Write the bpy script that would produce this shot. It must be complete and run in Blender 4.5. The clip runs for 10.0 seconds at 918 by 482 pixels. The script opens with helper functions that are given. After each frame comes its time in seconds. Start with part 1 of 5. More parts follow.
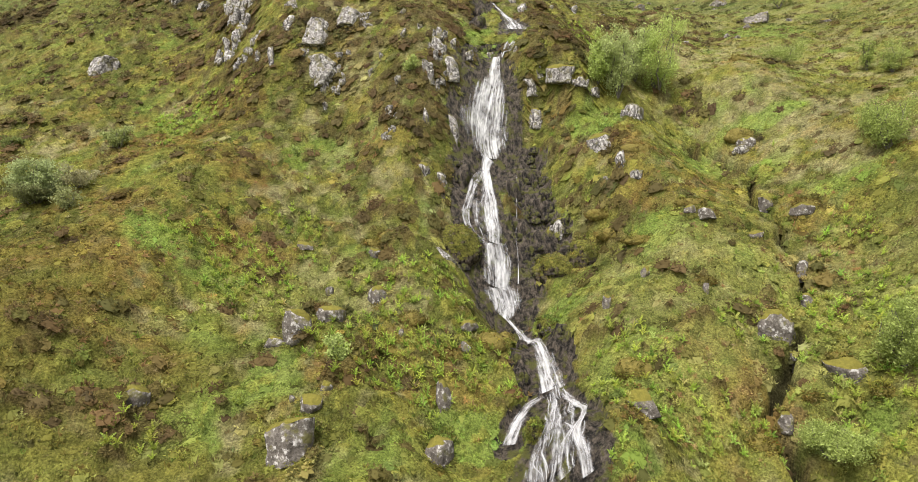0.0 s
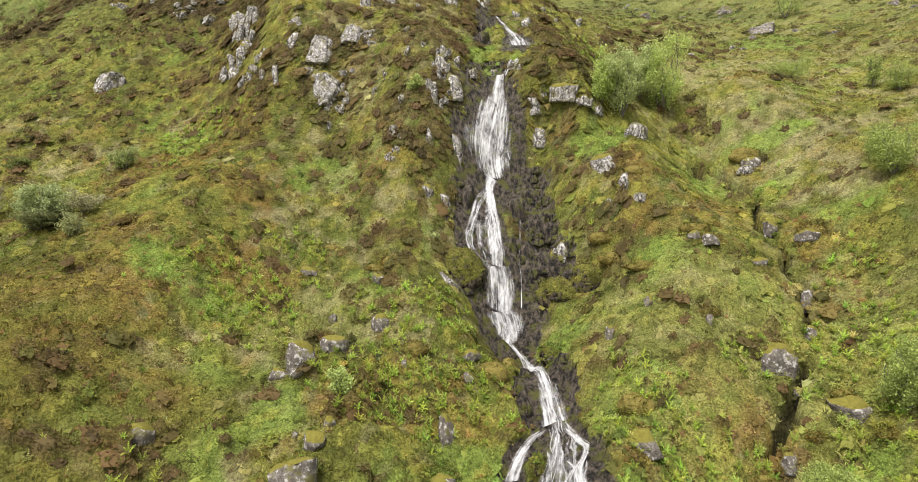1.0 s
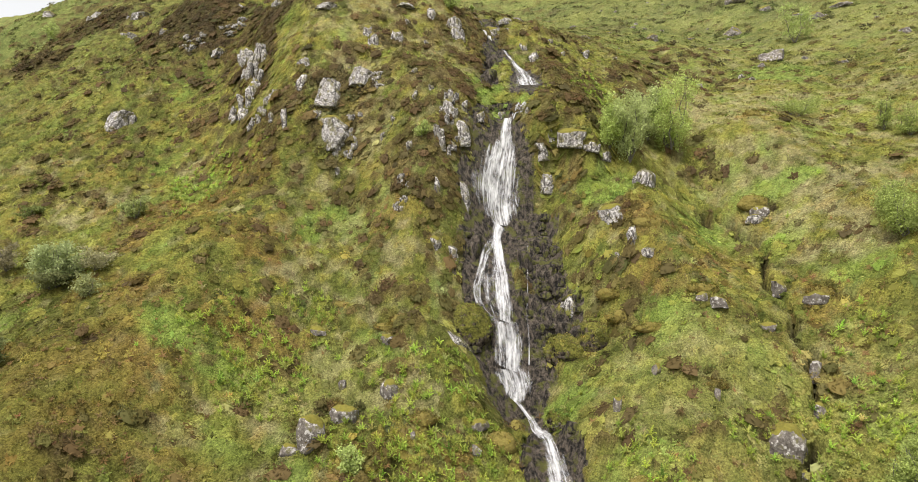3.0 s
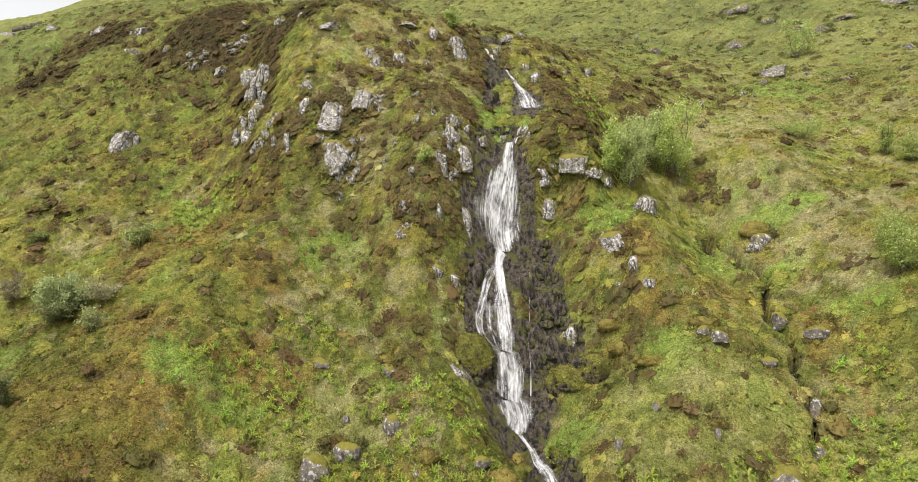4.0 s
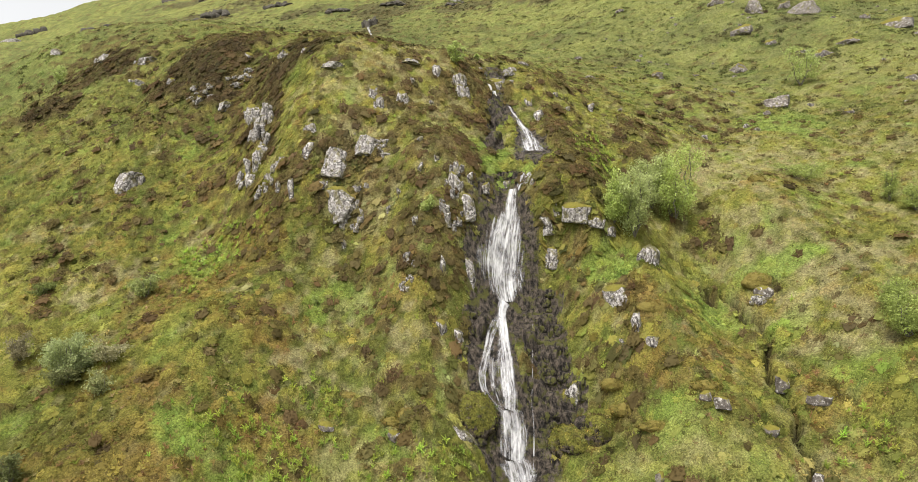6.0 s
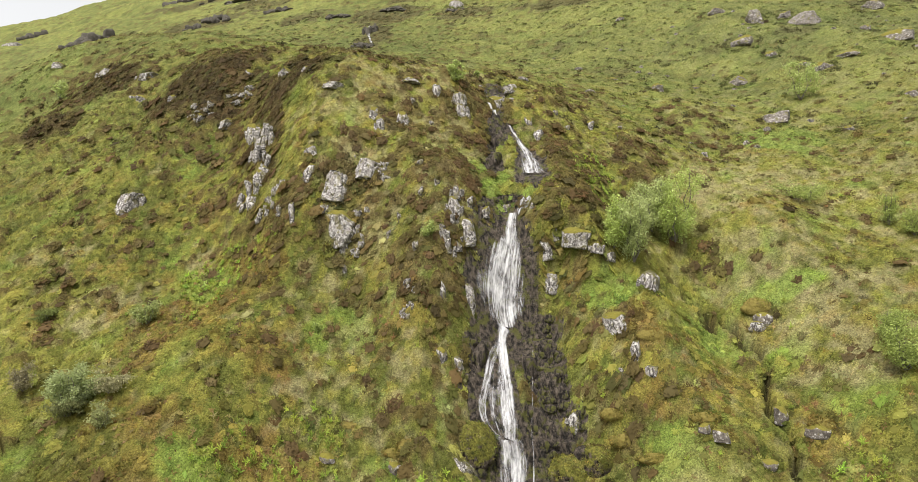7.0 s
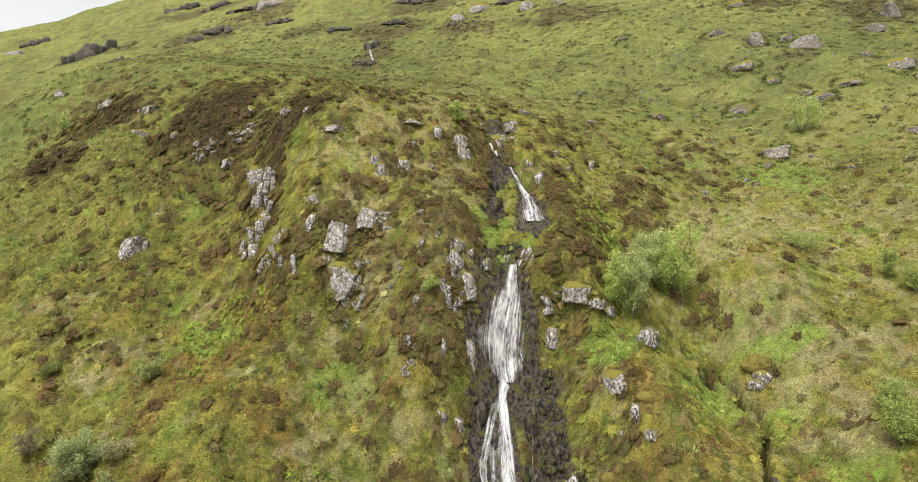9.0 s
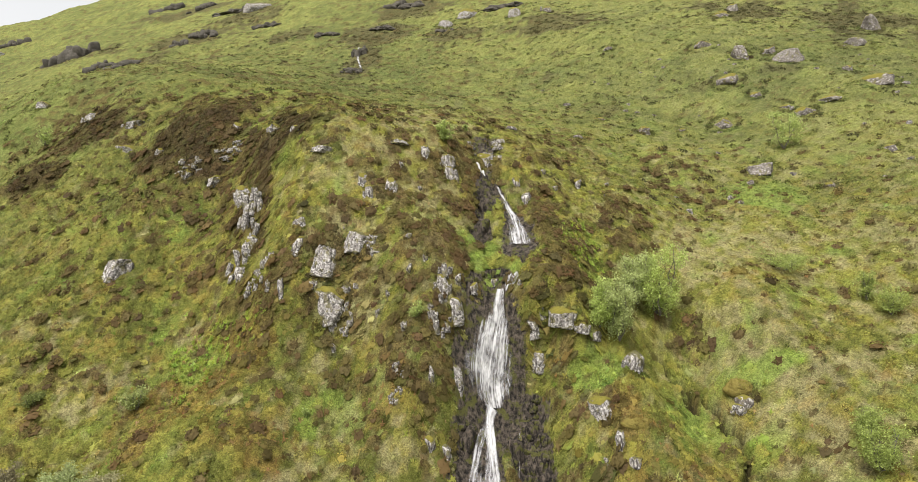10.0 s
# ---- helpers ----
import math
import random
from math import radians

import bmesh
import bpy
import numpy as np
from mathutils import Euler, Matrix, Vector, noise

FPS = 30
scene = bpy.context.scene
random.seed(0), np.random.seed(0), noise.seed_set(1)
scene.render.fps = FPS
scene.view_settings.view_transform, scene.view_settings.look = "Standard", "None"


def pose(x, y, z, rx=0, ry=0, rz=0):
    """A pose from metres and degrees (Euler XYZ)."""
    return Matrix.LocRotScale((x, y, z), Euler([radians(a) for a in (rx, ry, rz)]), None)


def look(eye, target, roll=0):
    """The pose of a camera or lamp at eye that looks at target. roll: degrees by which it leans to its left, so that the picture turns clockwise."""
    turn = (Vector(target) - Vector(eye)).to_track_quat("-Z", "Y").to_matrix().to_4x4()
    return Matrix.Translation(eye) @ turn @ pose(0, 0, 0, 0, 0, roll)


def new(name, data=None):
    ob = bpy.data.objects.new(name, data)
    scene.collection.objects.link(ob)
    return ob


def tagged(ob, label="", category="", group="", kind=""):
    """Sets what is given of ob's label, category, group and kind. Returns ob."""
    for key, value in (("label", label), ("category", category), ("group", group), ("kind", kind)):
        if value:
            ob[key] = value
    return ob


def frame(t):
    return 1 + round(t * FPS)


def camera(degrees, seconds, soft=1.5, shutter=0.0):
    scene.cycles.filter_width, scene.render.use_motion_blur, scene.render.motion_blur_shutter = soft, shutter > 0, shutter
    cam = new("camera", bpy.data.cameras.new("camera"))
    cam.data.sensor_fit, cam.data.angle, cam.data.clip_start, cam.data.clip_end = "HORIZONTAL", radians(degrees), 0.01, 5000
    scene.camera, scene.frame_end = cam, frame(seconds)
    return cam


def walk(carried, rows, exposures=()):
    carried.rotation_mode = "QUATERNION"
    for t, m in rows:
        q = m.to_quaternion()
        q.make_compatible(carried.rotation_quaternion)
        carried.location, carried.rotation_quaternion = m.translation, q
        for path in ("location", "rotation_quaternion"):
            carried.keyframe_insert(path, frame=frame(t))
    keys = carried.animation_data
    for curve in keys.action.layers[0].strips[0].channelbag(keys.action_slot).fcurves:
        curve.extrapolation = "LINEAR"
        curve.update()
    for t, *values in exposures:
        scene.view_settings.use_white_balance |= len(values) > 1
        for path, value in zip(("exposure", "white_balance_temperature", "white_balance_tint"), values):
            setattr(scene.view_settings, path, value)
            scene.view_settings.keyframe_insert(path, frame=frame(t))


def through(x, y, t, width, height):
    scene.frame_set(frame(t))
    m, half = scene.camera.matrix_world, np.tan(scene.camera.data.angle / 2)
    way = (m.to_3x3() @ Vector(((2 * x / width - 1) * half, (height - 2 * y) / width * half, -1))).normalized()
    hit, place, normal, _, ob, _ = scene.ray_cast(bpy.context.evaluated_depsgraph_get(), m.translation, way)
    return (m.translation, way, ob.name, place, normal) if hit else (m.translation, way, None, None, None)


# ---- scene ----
cam = camera(83.3, 10.0, 0.85)
PATH = [
    (0, (-0.003, 0.083, 24.087), (-0.028, 2.078, 23.948), 0.2),
    (0.5, (0.047, 0.092, 24.811), (0.011, 2.087, 24.67), 0.2),
    (1, (0.078, 0.164, 25.627), (0.035, 2.158, 25.483), 0.2),
    (1.5, (0.077, 0.242, 26.42), (0.03, 2.236, 26.274), 0.2),
    (2, (0.017, 0.294, 27.332), (-0.035, 2.288, 27.185), 0.2),
    (2.5, (-0.028, 0.296, 28.289), (-0.088, 2.289, 28.138), 0.2),
    (4, (-0.094, 0.266, 31.334), (-0.167, 2.258, 31.174), 0.2),
    (4.5, (-0.098, 0.324, 32.291), (-0.174, 2.316, 32.129), 0.2),
    (5, (-0.143, 0.358, 33.316), (-0.223, 2.349, 33.151), 0.2),
    (5.5, (-0.199, 0.41, 34.277), (-0.28, 2.401, 34.109), 0.2),
    (7, (-0.141, 0.491, 37.304), (-0.226, 2.482, 37.129), 0.1),
    (7.5, (-0.146, 0.516, 38.279), (-0.233, 2.507, 38.101), 0.1),
    (8, (-0.126, 0.54, 39.39), (-0.215, 2.53, 39.21), 0.1),
    (8.5, (-0.11, 0.608, 40.411), (-0.199, 2.598, 40.232), 0.2),
    (9, (-0.107, 0.658, 41.595), (-0.198, 2.648, 41.415), 0.1),
    (9.5, (-0.075, 0.703, 42.688), (-0.165, 2.692, 42.506), 0.1),
    (10, (0.027, 0.653, 43.702), (-0.021, 2.644, 43.518), 0.1),
    ]
walk(cam, [(t, look(eye, target, roll)) for t, eye, target, roll in PATH], [(0.0, 0.86), (4.5, 0.84), (10.0, 0.77)])

# ---- sky, sun, exposure ----
world = bpy.data.worlds.new("overcast_sky")
scene.world = world
world.use_nodes = True
wn = world.node_tree
wn.nodes.clear()
sky = wn.nodes.new("ShaderNodeTexSky")
sky.sky_type, sky.sun_disc = "NISHITA", False
sky.sun_elevation, sky.sun_rotation, sky.dust_density = radians(68), radians(218), 3.0
veil = wn.nodes.new("ShaderNodeHueSaturation")
veil.inputs["Saturation"].default_value = 0.05
back = wn.nodes.new("ShaderNodeBackground")
back.inputs["Strength"].default_value = 0.13
outw = wn.nodes.new("ShaderNodeOutputWorld")
wn.links.new(sky.outputs[0], veil.inputs["Color"])
wn.links.new(veil.outputs[0], back.inputs["Color"])
wn.links.new(back.outputs[0], outw.inputs["Surface"])
sun = new("sun", bpy.data.lights.new("sun", "SUN"))
sun.data.energy, sun.data.angle, sun.data.color = 2.9, radians(12), (1.0, 0.95, 0.88)
sun.matrix_world = look((-18, -20, 66), (0, 0, 0))

# ---- materials ----
class Mat:
    """A material and short ways to lay its nodes."""

    def __init__(self, name):
        self.m = bpy.data.materials.new(name)
        self.m.use_nodes = True
        self.t = self.m.node_tree
        self.t.nodes.clear()
        self.out = self.t.nodes.new("ShaderNodeOutputMaterial")
        self.co = self.t.nodes.new("ShaderNodeTexCoord").outputs["Object"]

    def node(self, kind, links=(), **values):
        n = self.t.nodes.new(kind)
        for key, v in values.items():
            if key == "dtype":
                n.data_type = v
            elif key == "op":
                n.operation = v
            elif key == "blend":
                n.blend_type = v
        for key, src in links:
            if hasattr(src, "is_linked"):
                self.t.links.new(src, n.inputs[key])
            else:
                n.inputs[key].default_value = src
        return n

    def attr(self, name):
        n = self.t.nodes.new("ShaderNodeAttribute")
        n.attribute_name = name
        return n

    def noise(self, scale, detail=3.0, rough=0.6, co=None, stretch=None):
        co = co or self.co
        if stretch:
            co = self.node("ShaderNodeMapping", [(0, co), (3, stretch)]).outputs[0]
        return self.node("ShaderNodeTexNoise", [("Vector", co), ("Scale", scale), ("Detail", detail), ("Roughness", rough)]).outputs["Fac"]

    def ramp(self, src, *stops):
        n = self.t.nodes.new("ShaderNodeValToRGB")
        e = n.color_ramp.elements
        while len(e) < len(stops):
            e.new(0.5)
        for el, (p, c) in zip(e, stops):
            el.position = p
            el.color = (c, c, c, 1) if isinstance(c, (int, float)) else (*c, 1)
        self.t.links.new(src, n.inputs[0])
        return n.outputs[0]

    def mix(self, fac, a, b, blend="MIX"):
        n = self.t.nodes.new("ShaderNodeMix")
        n.data_type, n.blend_type = "RGBA", blend
        for i, v in ((0, fac), (6, a), (7, b)):
            if hasattr(v, "is_linked"):
                self.t.links.new(v, n.inputs[i])
            else:
                n.inputs[i].default_value = v if isinstance(v, (int, float)) else (*v, 1)
        return n.outputs[2]

    def math(self, op, a, b=0.0):
        n = self.t.nodes.new("ShaderNodeMath")
        n.operation = op
        for i, v in ((0, a), (1, b)):
            if hasattr(v, "is_linked"):
                self.t.links.new(v, n.inputs[i])
            else:
                n.inputs[i].default_value = v
        return n.outputs[0]

    def bump(self, src, strength, distance):
        return self.node("ShaderNodeBump", [("Height", src), ("Strength", strength), ("Distance", distance)]).outputs[0]

    def surface(self, color, rough, spec=0.3, normal=None, alpha=None, metal=0.0):
        links = [("Base Color", color if hasattr(color, "is_linked") else (*color, 1)), ("Roughness", rough), ("Specular IOR Level", spec), ("Metallic", metal)]
        if normal:
            links.append(("Normal", normal))
        if alpha:
            links.append(("Alpha", alpha))
        return self.node("ShaderNodeBsdfPrincipled", links).outputs[0]

    def done(self, shader):
        self.t.links.new(shader, self.out.inputs["Surface"])
        return self.m


def rock_nodes(k, wet):
    """Colour, roughness and normal of the hill's rock: grey with dark cracks and pale lichen, or dark and wet."""
    fine = k.noise(9, 5)
    streak = k.noise(2.6, 6, 0.72, stretch=(1.5, 1.3, 0.7))
    crack = k.node("ShaderNodeTexVoronoi", [("Vector", k.node("ShaderNodeMapping", [(0, k.co), (3, (1.2, 1.2, 0.75))]).outputs[0]), ("Scale", 1.3)])
    crack.feature = "DISTANCE_TO_EDGE"
    gap = k.mix(k.ramp(k.noise(1.1, 3), (0.34, 0.0), (0.5, 1.0)), (1.0, 1.0, 1.0), k.ramp(crack.outputs[0], (0.0, 0.2), (0.06, 1.0)))
    if wet:
        col = k.mix(k.ramp(streak, (0.42, 0.0), (0.64, 1.0)), (0.01, 0.008, 0.006), (0.17, 0.135, 0.105))
        col = k.mix(k.ramp(k.noise(5, 5, 0.7), (0.6, 0.0), (0.68, 0.6)), col, (0.25, 0.21, 0.18))
        col = k.mix(k.ramp(k.noise(1.3, 5, 0.65), (0.52, 0.0), (0.6, 0.9)), col, k.mix(fine, (0.05, 0.052, 0.012), (0.17, 0.17, 0.035)))
        rough = k.ramp(fine, (0.3, 0.6), (0.7, 0.95))
    else:
        fine = k.noise(7, 5, 0.7)
        streak = k.noise(2.2, 5, 0.68, stretch=(1.3, 1.3, 0.8))
        col = k.mix(k.ramp(streak, (0.36, 0.0), (0.6, 1.0)), (0.1, 0.088, 0.08), (0.32, 0.295, 0.28))
        col = k.mix(k.ramp(k.noise(3.6, 6, 0.75), (0.49, 0.0), (0.55, 0.9)), col, (0.6, 0.57, 0.55))
        col = k.mix(k.ramp(fine, (0.39, 0.9), (0.46, 0.0)), col, (0.05, 0.043, 0.036))
        col = k.mix(k.ramp(k.noise(1.7, 6, 0.7), (0.52, 0.0), (0.58, 0.85)), col, k.mix(fine, (0.06, 0.05, 0.02), (0.18, 0.16, 0.045)))
        rough = 0.9
    if not wet:
        col = k.mix(1.0, col, gap, "MULTIPLY")
    high = k.math("ADD", k.math("MULTIPLY", streak, 1.2), k.math("MULTIPLY", fine, 0.5))
    return col, rough, k.bump(high, 1.0, 0.5 if wet else 0.18)


def make_rock(name, wet=False):
    k = Mat(name)
    col, rough, normal = rock_nodes(k, wet)
    if not wet:  # turf and moss settle on the level tops
        up = k.node("ShaderNodeSeparateXYZ", [(0, k.node("ShaderNodeNewGeometry").outputs["Normal"])]).outputs[2]
        top = k.ramp(k.math("ADD", up, k.math("MULTIPLY", k.math("SUBTRACT", k.noise(3.0), 0.5), 0.9)), (0.68, 0.0), (0.8, 0.9))
        col = k.mix(top, col, k.mix(k.noise(6), (0.06, 0.055, 0.014), (0.13, 0.12, 0.024)))
    return k.done(k.surface(col, rough, 0.3 if wet else 0.2, normal))


def make_ground(name):
    k = Mat(name)
    tint = k.attr("tint").outputs["Color"]
    far = k.noise(0.35, 4, 0.7)
    mid, fine, grain = k.noise(3.2, 5, 0.65), k.noise(11, 4, 0.7), k.noise(34, 3, 0.7)
    col = k.mix(1.0, tint, k.ramp(mid, (0.3, 0.66), (0.5, 1.0), (0.72, 1.3)), "MULTIPLY")
    col = k.mix(1.0, col, k.ramp(fine, (0.32, 0.42), (0.5, 0.97), (0.68, 1.55)), "MULTIPLY")
    col = k.mix(1.0, col, k.ramp(grain, (0.3, 0.7), (0.7, 1.3)), "MULTIPLY")
    col = k.mix(1.0, col, k.ramp(far, (0.3, 0.84), (0.7, 1.14)), "MULTIPLY")
    col = k.mix(k.ramp(k.noise(7, 4, 0.7), (0.6, 0.0), (0.72, 0.6)), col, (0.33, 0.28, 0.13))
    col = k.mix(k.ramp(k.noise(4.3, 5, 0.75), (0.6, 0.0), (0.7, 0.65)), col, (0.085, 0.065, 0.028))
    hgt = k.math("ADD", k.math("MULTIPLY", mid, 0.7), k.math("ADD", k.math("MULTIPLY", fine, 0.6), k.math("MULTIPLY", grain, 0.2)))
    turf = k.surface(col, 1.0, 0.05, k.bump(hgt, 1.0, 0.36))
    rcol, rrough, rnormal = rock_nodes(k, True)
    rock = k.surface(rcol, rrough, 0.3, rnormal)
    both = k.node("ShaderNodeMixShader", [(0, k.ramp(k.math("ADD", k.attr("rock").outputs["Fac"], k.math("MULTIPLY", k.math("SUBTRACT", mid, 0.5), 0.9)), (0.42, 0.0), (0.55, 1.0))), (1, turf), (2, rock)])
    return k.done(both.outputs[0])


def make_leaf(name, through=0.3, spread=0.35):
    """Leaves and blades: the tint of their place, a little lighter or darker from one to the next."""
    k = Mat(name)
    tint = k.attr("tint").outputs["Color"]
    rnd = k.node("ShaderNodeNewGeometry").outputs["Random Per Island"]
    col = k.mix(1.0, tint, k.ramp(rnd, (0.0, 1 - spread), (1.0, 1 + spread)), "MULTIPLY")
    solid = k.surface(col, 0.75, 0.12)
    lit = k.node("ShaderNodeBsdfTranslucent", [("Color", col)]).outputs[0]
    return k.done(k.node("ShaderNodeMixShader", [(0, through), (1, solid), (2, lit)]).outputs[0])


def make_plain(name, dark, light, rough=0.9, scale=4.0, bump=0.05):
    k = Mat(name)
    n = k.noise(scale, 5, 0.65)
    return k.done(k.surface(k.mix(n, dark, light), rough, 0.2, k.bump(n, 0.8, bump)))


def make_water(name, cover, strongest):
    """Falling water: white where it breaks into threads, a thin veil between them. cover: how much of it is white."""
    k = Mat(name)
    uv = k.node("ShaderNodeTexCoord").outputs["UV"]
    threads = k.noise(1.0, 2, 0.55, uv, (7.0, 0.3, 1.0))
    bands = k.noise(1.0, 2, 0.5, uv, (1.9, 0.42, 1.0))
    froth = k.noise(1.0, 4, 0.65, uv, (4.5, 1.5, 1.0))
    edge = k.attr("edge").outputs["Fac"]
    amount = k.math("ADD", k.math("MULTIPLY", k.ramp(threads, (0.3, 0.0), (0.7, 1.0)), 0.4), k.math("MULTIPLY", k.ramp(bands, (0.3, 0.0), (0.7, 1.0)), 0.4))
    amount = k.math("ADD", amount, k.math("MULTIPLY", k.ramp(froth, (0.38, 0.0), (0.62, 1.0)), 0.22))
    amount = k.math("ADD", amount, k.math("MULTIPLY", k.math("SUBTRACT", edge, 1.0), 0.6))
    alpha = k.ramp(amount, (0.16 - cover, 0.0), (0.45 - cover, 0.4 * strongest), (0.8 - cover, strongest))
    col = k.mix(k.ramp(amount, (0.3, 0.0), (0.62, 1.0)), (0.56, 0.55, 0.57), (0.86, 0.85, 0.86))
    solid = k.surface(col, 0.5, 0.3, None, None)
    lit = k.node("ShaderNodeBsdfTranslucent", [("Color", col)]).outputs[0]
    white = k.node("ShaderNodeMixShader", [(0, 0.35), (1, solid), (2, lit)]).outputs[0]
    clear = k.node("ShaderNodeBsdfTransparent").outputs[0]
    return k.done(k.node("ShaderNodeMixShader", [(0, alpha), (1, clear), (2, white)]).outputs[0])


def make_boulder(name):
    """Dark brown-grey stone with crisp white lichen and some moss."""
    k = Mat(name)
    rough_n, grain = k.noise(2.2, 5, 0.65), k.noise(14, 4, 0.6)
    col = k.mix(k.ramp(rough_n, (0.3, 0.0), (0.7, 1.0)), (0.055, 0.046, 0.038), (0.22, 0.195, 0.172))
    col = k.mix(1.0, col, k.ramp(grain, (0.3, 0.6), (0.7, 1.4)), "MULTIPLY")
    col = k.mix(k.ramp(k.noise(4.5, 5, 0.7), (0.55, 0.0), (0.6, 0.65)), col, (0.56, 0.535, 0.51))
    col = k.mix(k.ramp(k.noise(1.7, 4), (0.56, 0.0), (0.64, 0.8)), col, (0.12, 0.11, 0.03))
    hgt = k.math("ADD", rough_n, k.math("MULTIPLY", grain, 0.3))
    return k.done(k.surface(col, 0.92, 0.15, k.bump(hgt, 1.0, 0.14)))


M_BOULDER = make_boulder("lichened_boulder")
M_ROCK, M_WET = make_rock("lichened_rock"), make_rock("wet_rock", True)
M_GROUND, M_LEAF, M_GRASS = make_ground("turf"), make_leaf("leaf", 0.45, 0.3), make_leaf("blade", 0.35, 0.28)
M_MOSS = make_plain("moss", (0.07, 0.065, 0.015), (0.23, 0.2, 0.036), 1.0, 7.0, 0.12)


def make_hump(name):
    """Rock that shows only on steep faces, under a thick coat of moss."""
    k = Mat(name)
    col, rough, normal = rock_nodes(k, True)
    up = k.node("ShaderNodeSeparateXYZ", [(0, k.node("ShaderNodeNewGeometry").outputs["Normal"])]).outputs[2]
    coat = k.ramp(k.math("ADD", up, k.math("MULTIPLY", k.math("SUBTRACT", k.noise(2.2, 4), 0.5), 3.0)), (0.1, 0.0), (0.4, 1.0))
    n = k.noise(8, 5, 0.7)
    moss = k.mix(k.ramp(n, (0.35, 0.0), (0.65, 1.0)), (0.05, 0.05, 0.014), (0.21, 0.2, 0.042))
    return k.done(k.surface(k.mix(coat, col, moss), 1.0, 0.1, k.bump(n, 1.0, 0.2)))


M_HUMP = make_hump("mossy_rock")
M_MOUND = make_plain("brown_moss", (0.09, 0.068, 0.02), (0.24, 0.2, 0.05), 1.0, 5.0, 0.2)
M_CRAG = make_plain("dark_crag", (0.03, 0.027, 0.021), (0.125, 0.112, 0.092), 0.95, 0.9, 0.5)
M_BARK = make_plain("bark", (0.07, 0.06, 0.05), (0.22, 0.2, 0.17), 0.9, 9.0, 0.02)
M_WATER, M_THREAD = make_water("falling_water", 0.02, 0.88), make_water("water_threads", 0.06, 0.6)

# ---- where things stand ----
ROCKS_SPUR = [  # x, y, width, height
    (-11.48, 41.16, 2.97, 2.69), (-12.15, 42.84, 2.12, 2.31), (-13, 42.24, 1.14, 0.95), (-9.58, 43.8, 2.35, 1.86),
    (-14.75, 44.01, 0.99, 1.48), (-15.01, 45.36, 1.22, 0.91), (-10.21, 48.96, 1.19, 1.41), (-9.36, 47.91, 1.06, 1.59),
    (-7.52, 48.84, 1.19, 1.41), (-20.08, 44.37, 0.8, 1.21), (-16.82, 42.45, 0.67, 0.96), (-15.67, 41.97, 0.57, 2.18),
    (-11.01, 45.33, 0.4, 0.51), (-6.85, 51.21, 0.45, 0.79), (-33.44, 47.49, 2.04, 2.04), (-22.92, 51.55, 1.69, 2.26),
    (-20.82, 48.64, 1.41, 2.17), (-19.63, 45.97, 1.46, 2.35), (-20.36, 44.87, 1.12, 1.74), (-35.67, 59.38, 1, 0.8),
    (-30.72, 56.18, 1.25, 1.13), (-27.61, 55.73, 1.58, 1.09), (-42.67, 62.92, 1.29, 0.86),
]
ROCKS_WEST_BANK = [
    (-2.31, 40.95, 1.1, 2.19), (-1.1, 41.7, 0.56, 1.21), (-1.15, 40.32, 1.26, 1.71), (-1.97, 39.63, 0.8, 0.8),
    (-4.63, 52.98, 0.93, 1.75), (-4.88, 50.16, 0.5, 0.72), (-2.08, 52.32, 1.38, 2.08), (-5.3, 44.16, 0.69, 0.79),
    (-3.83, 42.6, 0.62, 0.81), (-5.03, 41.88, 0.47, 1.03), (-6.6, 41.01, 0.41, 0.83), (-7.36, 40.56, 0.46, 0.64),
    (-5.12, 39.51, 0.58, 1.07), (0.2, 42.03, 0.84, 0.94), (1.98, 43.23, 0.77, 0.96), (1.05, 56.88, 2.12, 2.37),
    (-2.87, 37.32, 0.47, 1.87), (-2.4, 53.09, 1.57, 1.81), (-5.54, 37.69, 0.56, 0.86), (-10.72, 39.91, 0.71, 0.8),
    (-2.82, 34.7, 0.96, 0.88), (-1.64, 34.75, 0.71, 1.11), (-0.85, 38.15, 0.69, 2.59),
]
ROCKS_EAST_BANK = [
    (7.3, 40.3, 2.5, 1.55), (8.59, 39.75, 1.06, 0.79), (4.92, 40.29, 1.08, 1.53), (9.82, 40.11, 1.07, 0.71),
    (12.41, 38.82, 1.73, 1.9), (9.62, 36.42, 2.36, 1.3), (19.8, 37.23, 1.24, 0.66), (4.08, 42.24, 0.56, 0.56),
    (10.21, 34.32, 0.77, 1.24), (10.95, 33.38, 0.75, 0.68), (6.03, 33.3, 1.05, 1.28), (5.35, 39.86, 1.21, 1.47),
    (8.6, 54.43, 0.73, 0.73), (11.22, 56.23, 1, 1.25), (7.62, 56.09, 0.64, 0.89), (4.68, 53.89, 0.85, 1.46),
    (5.53, 51.83, 0.93, 1.63), (3.22, 60.16, 1.22, 1.22), (9.22, 34.04, 0.46, 0.54),
]
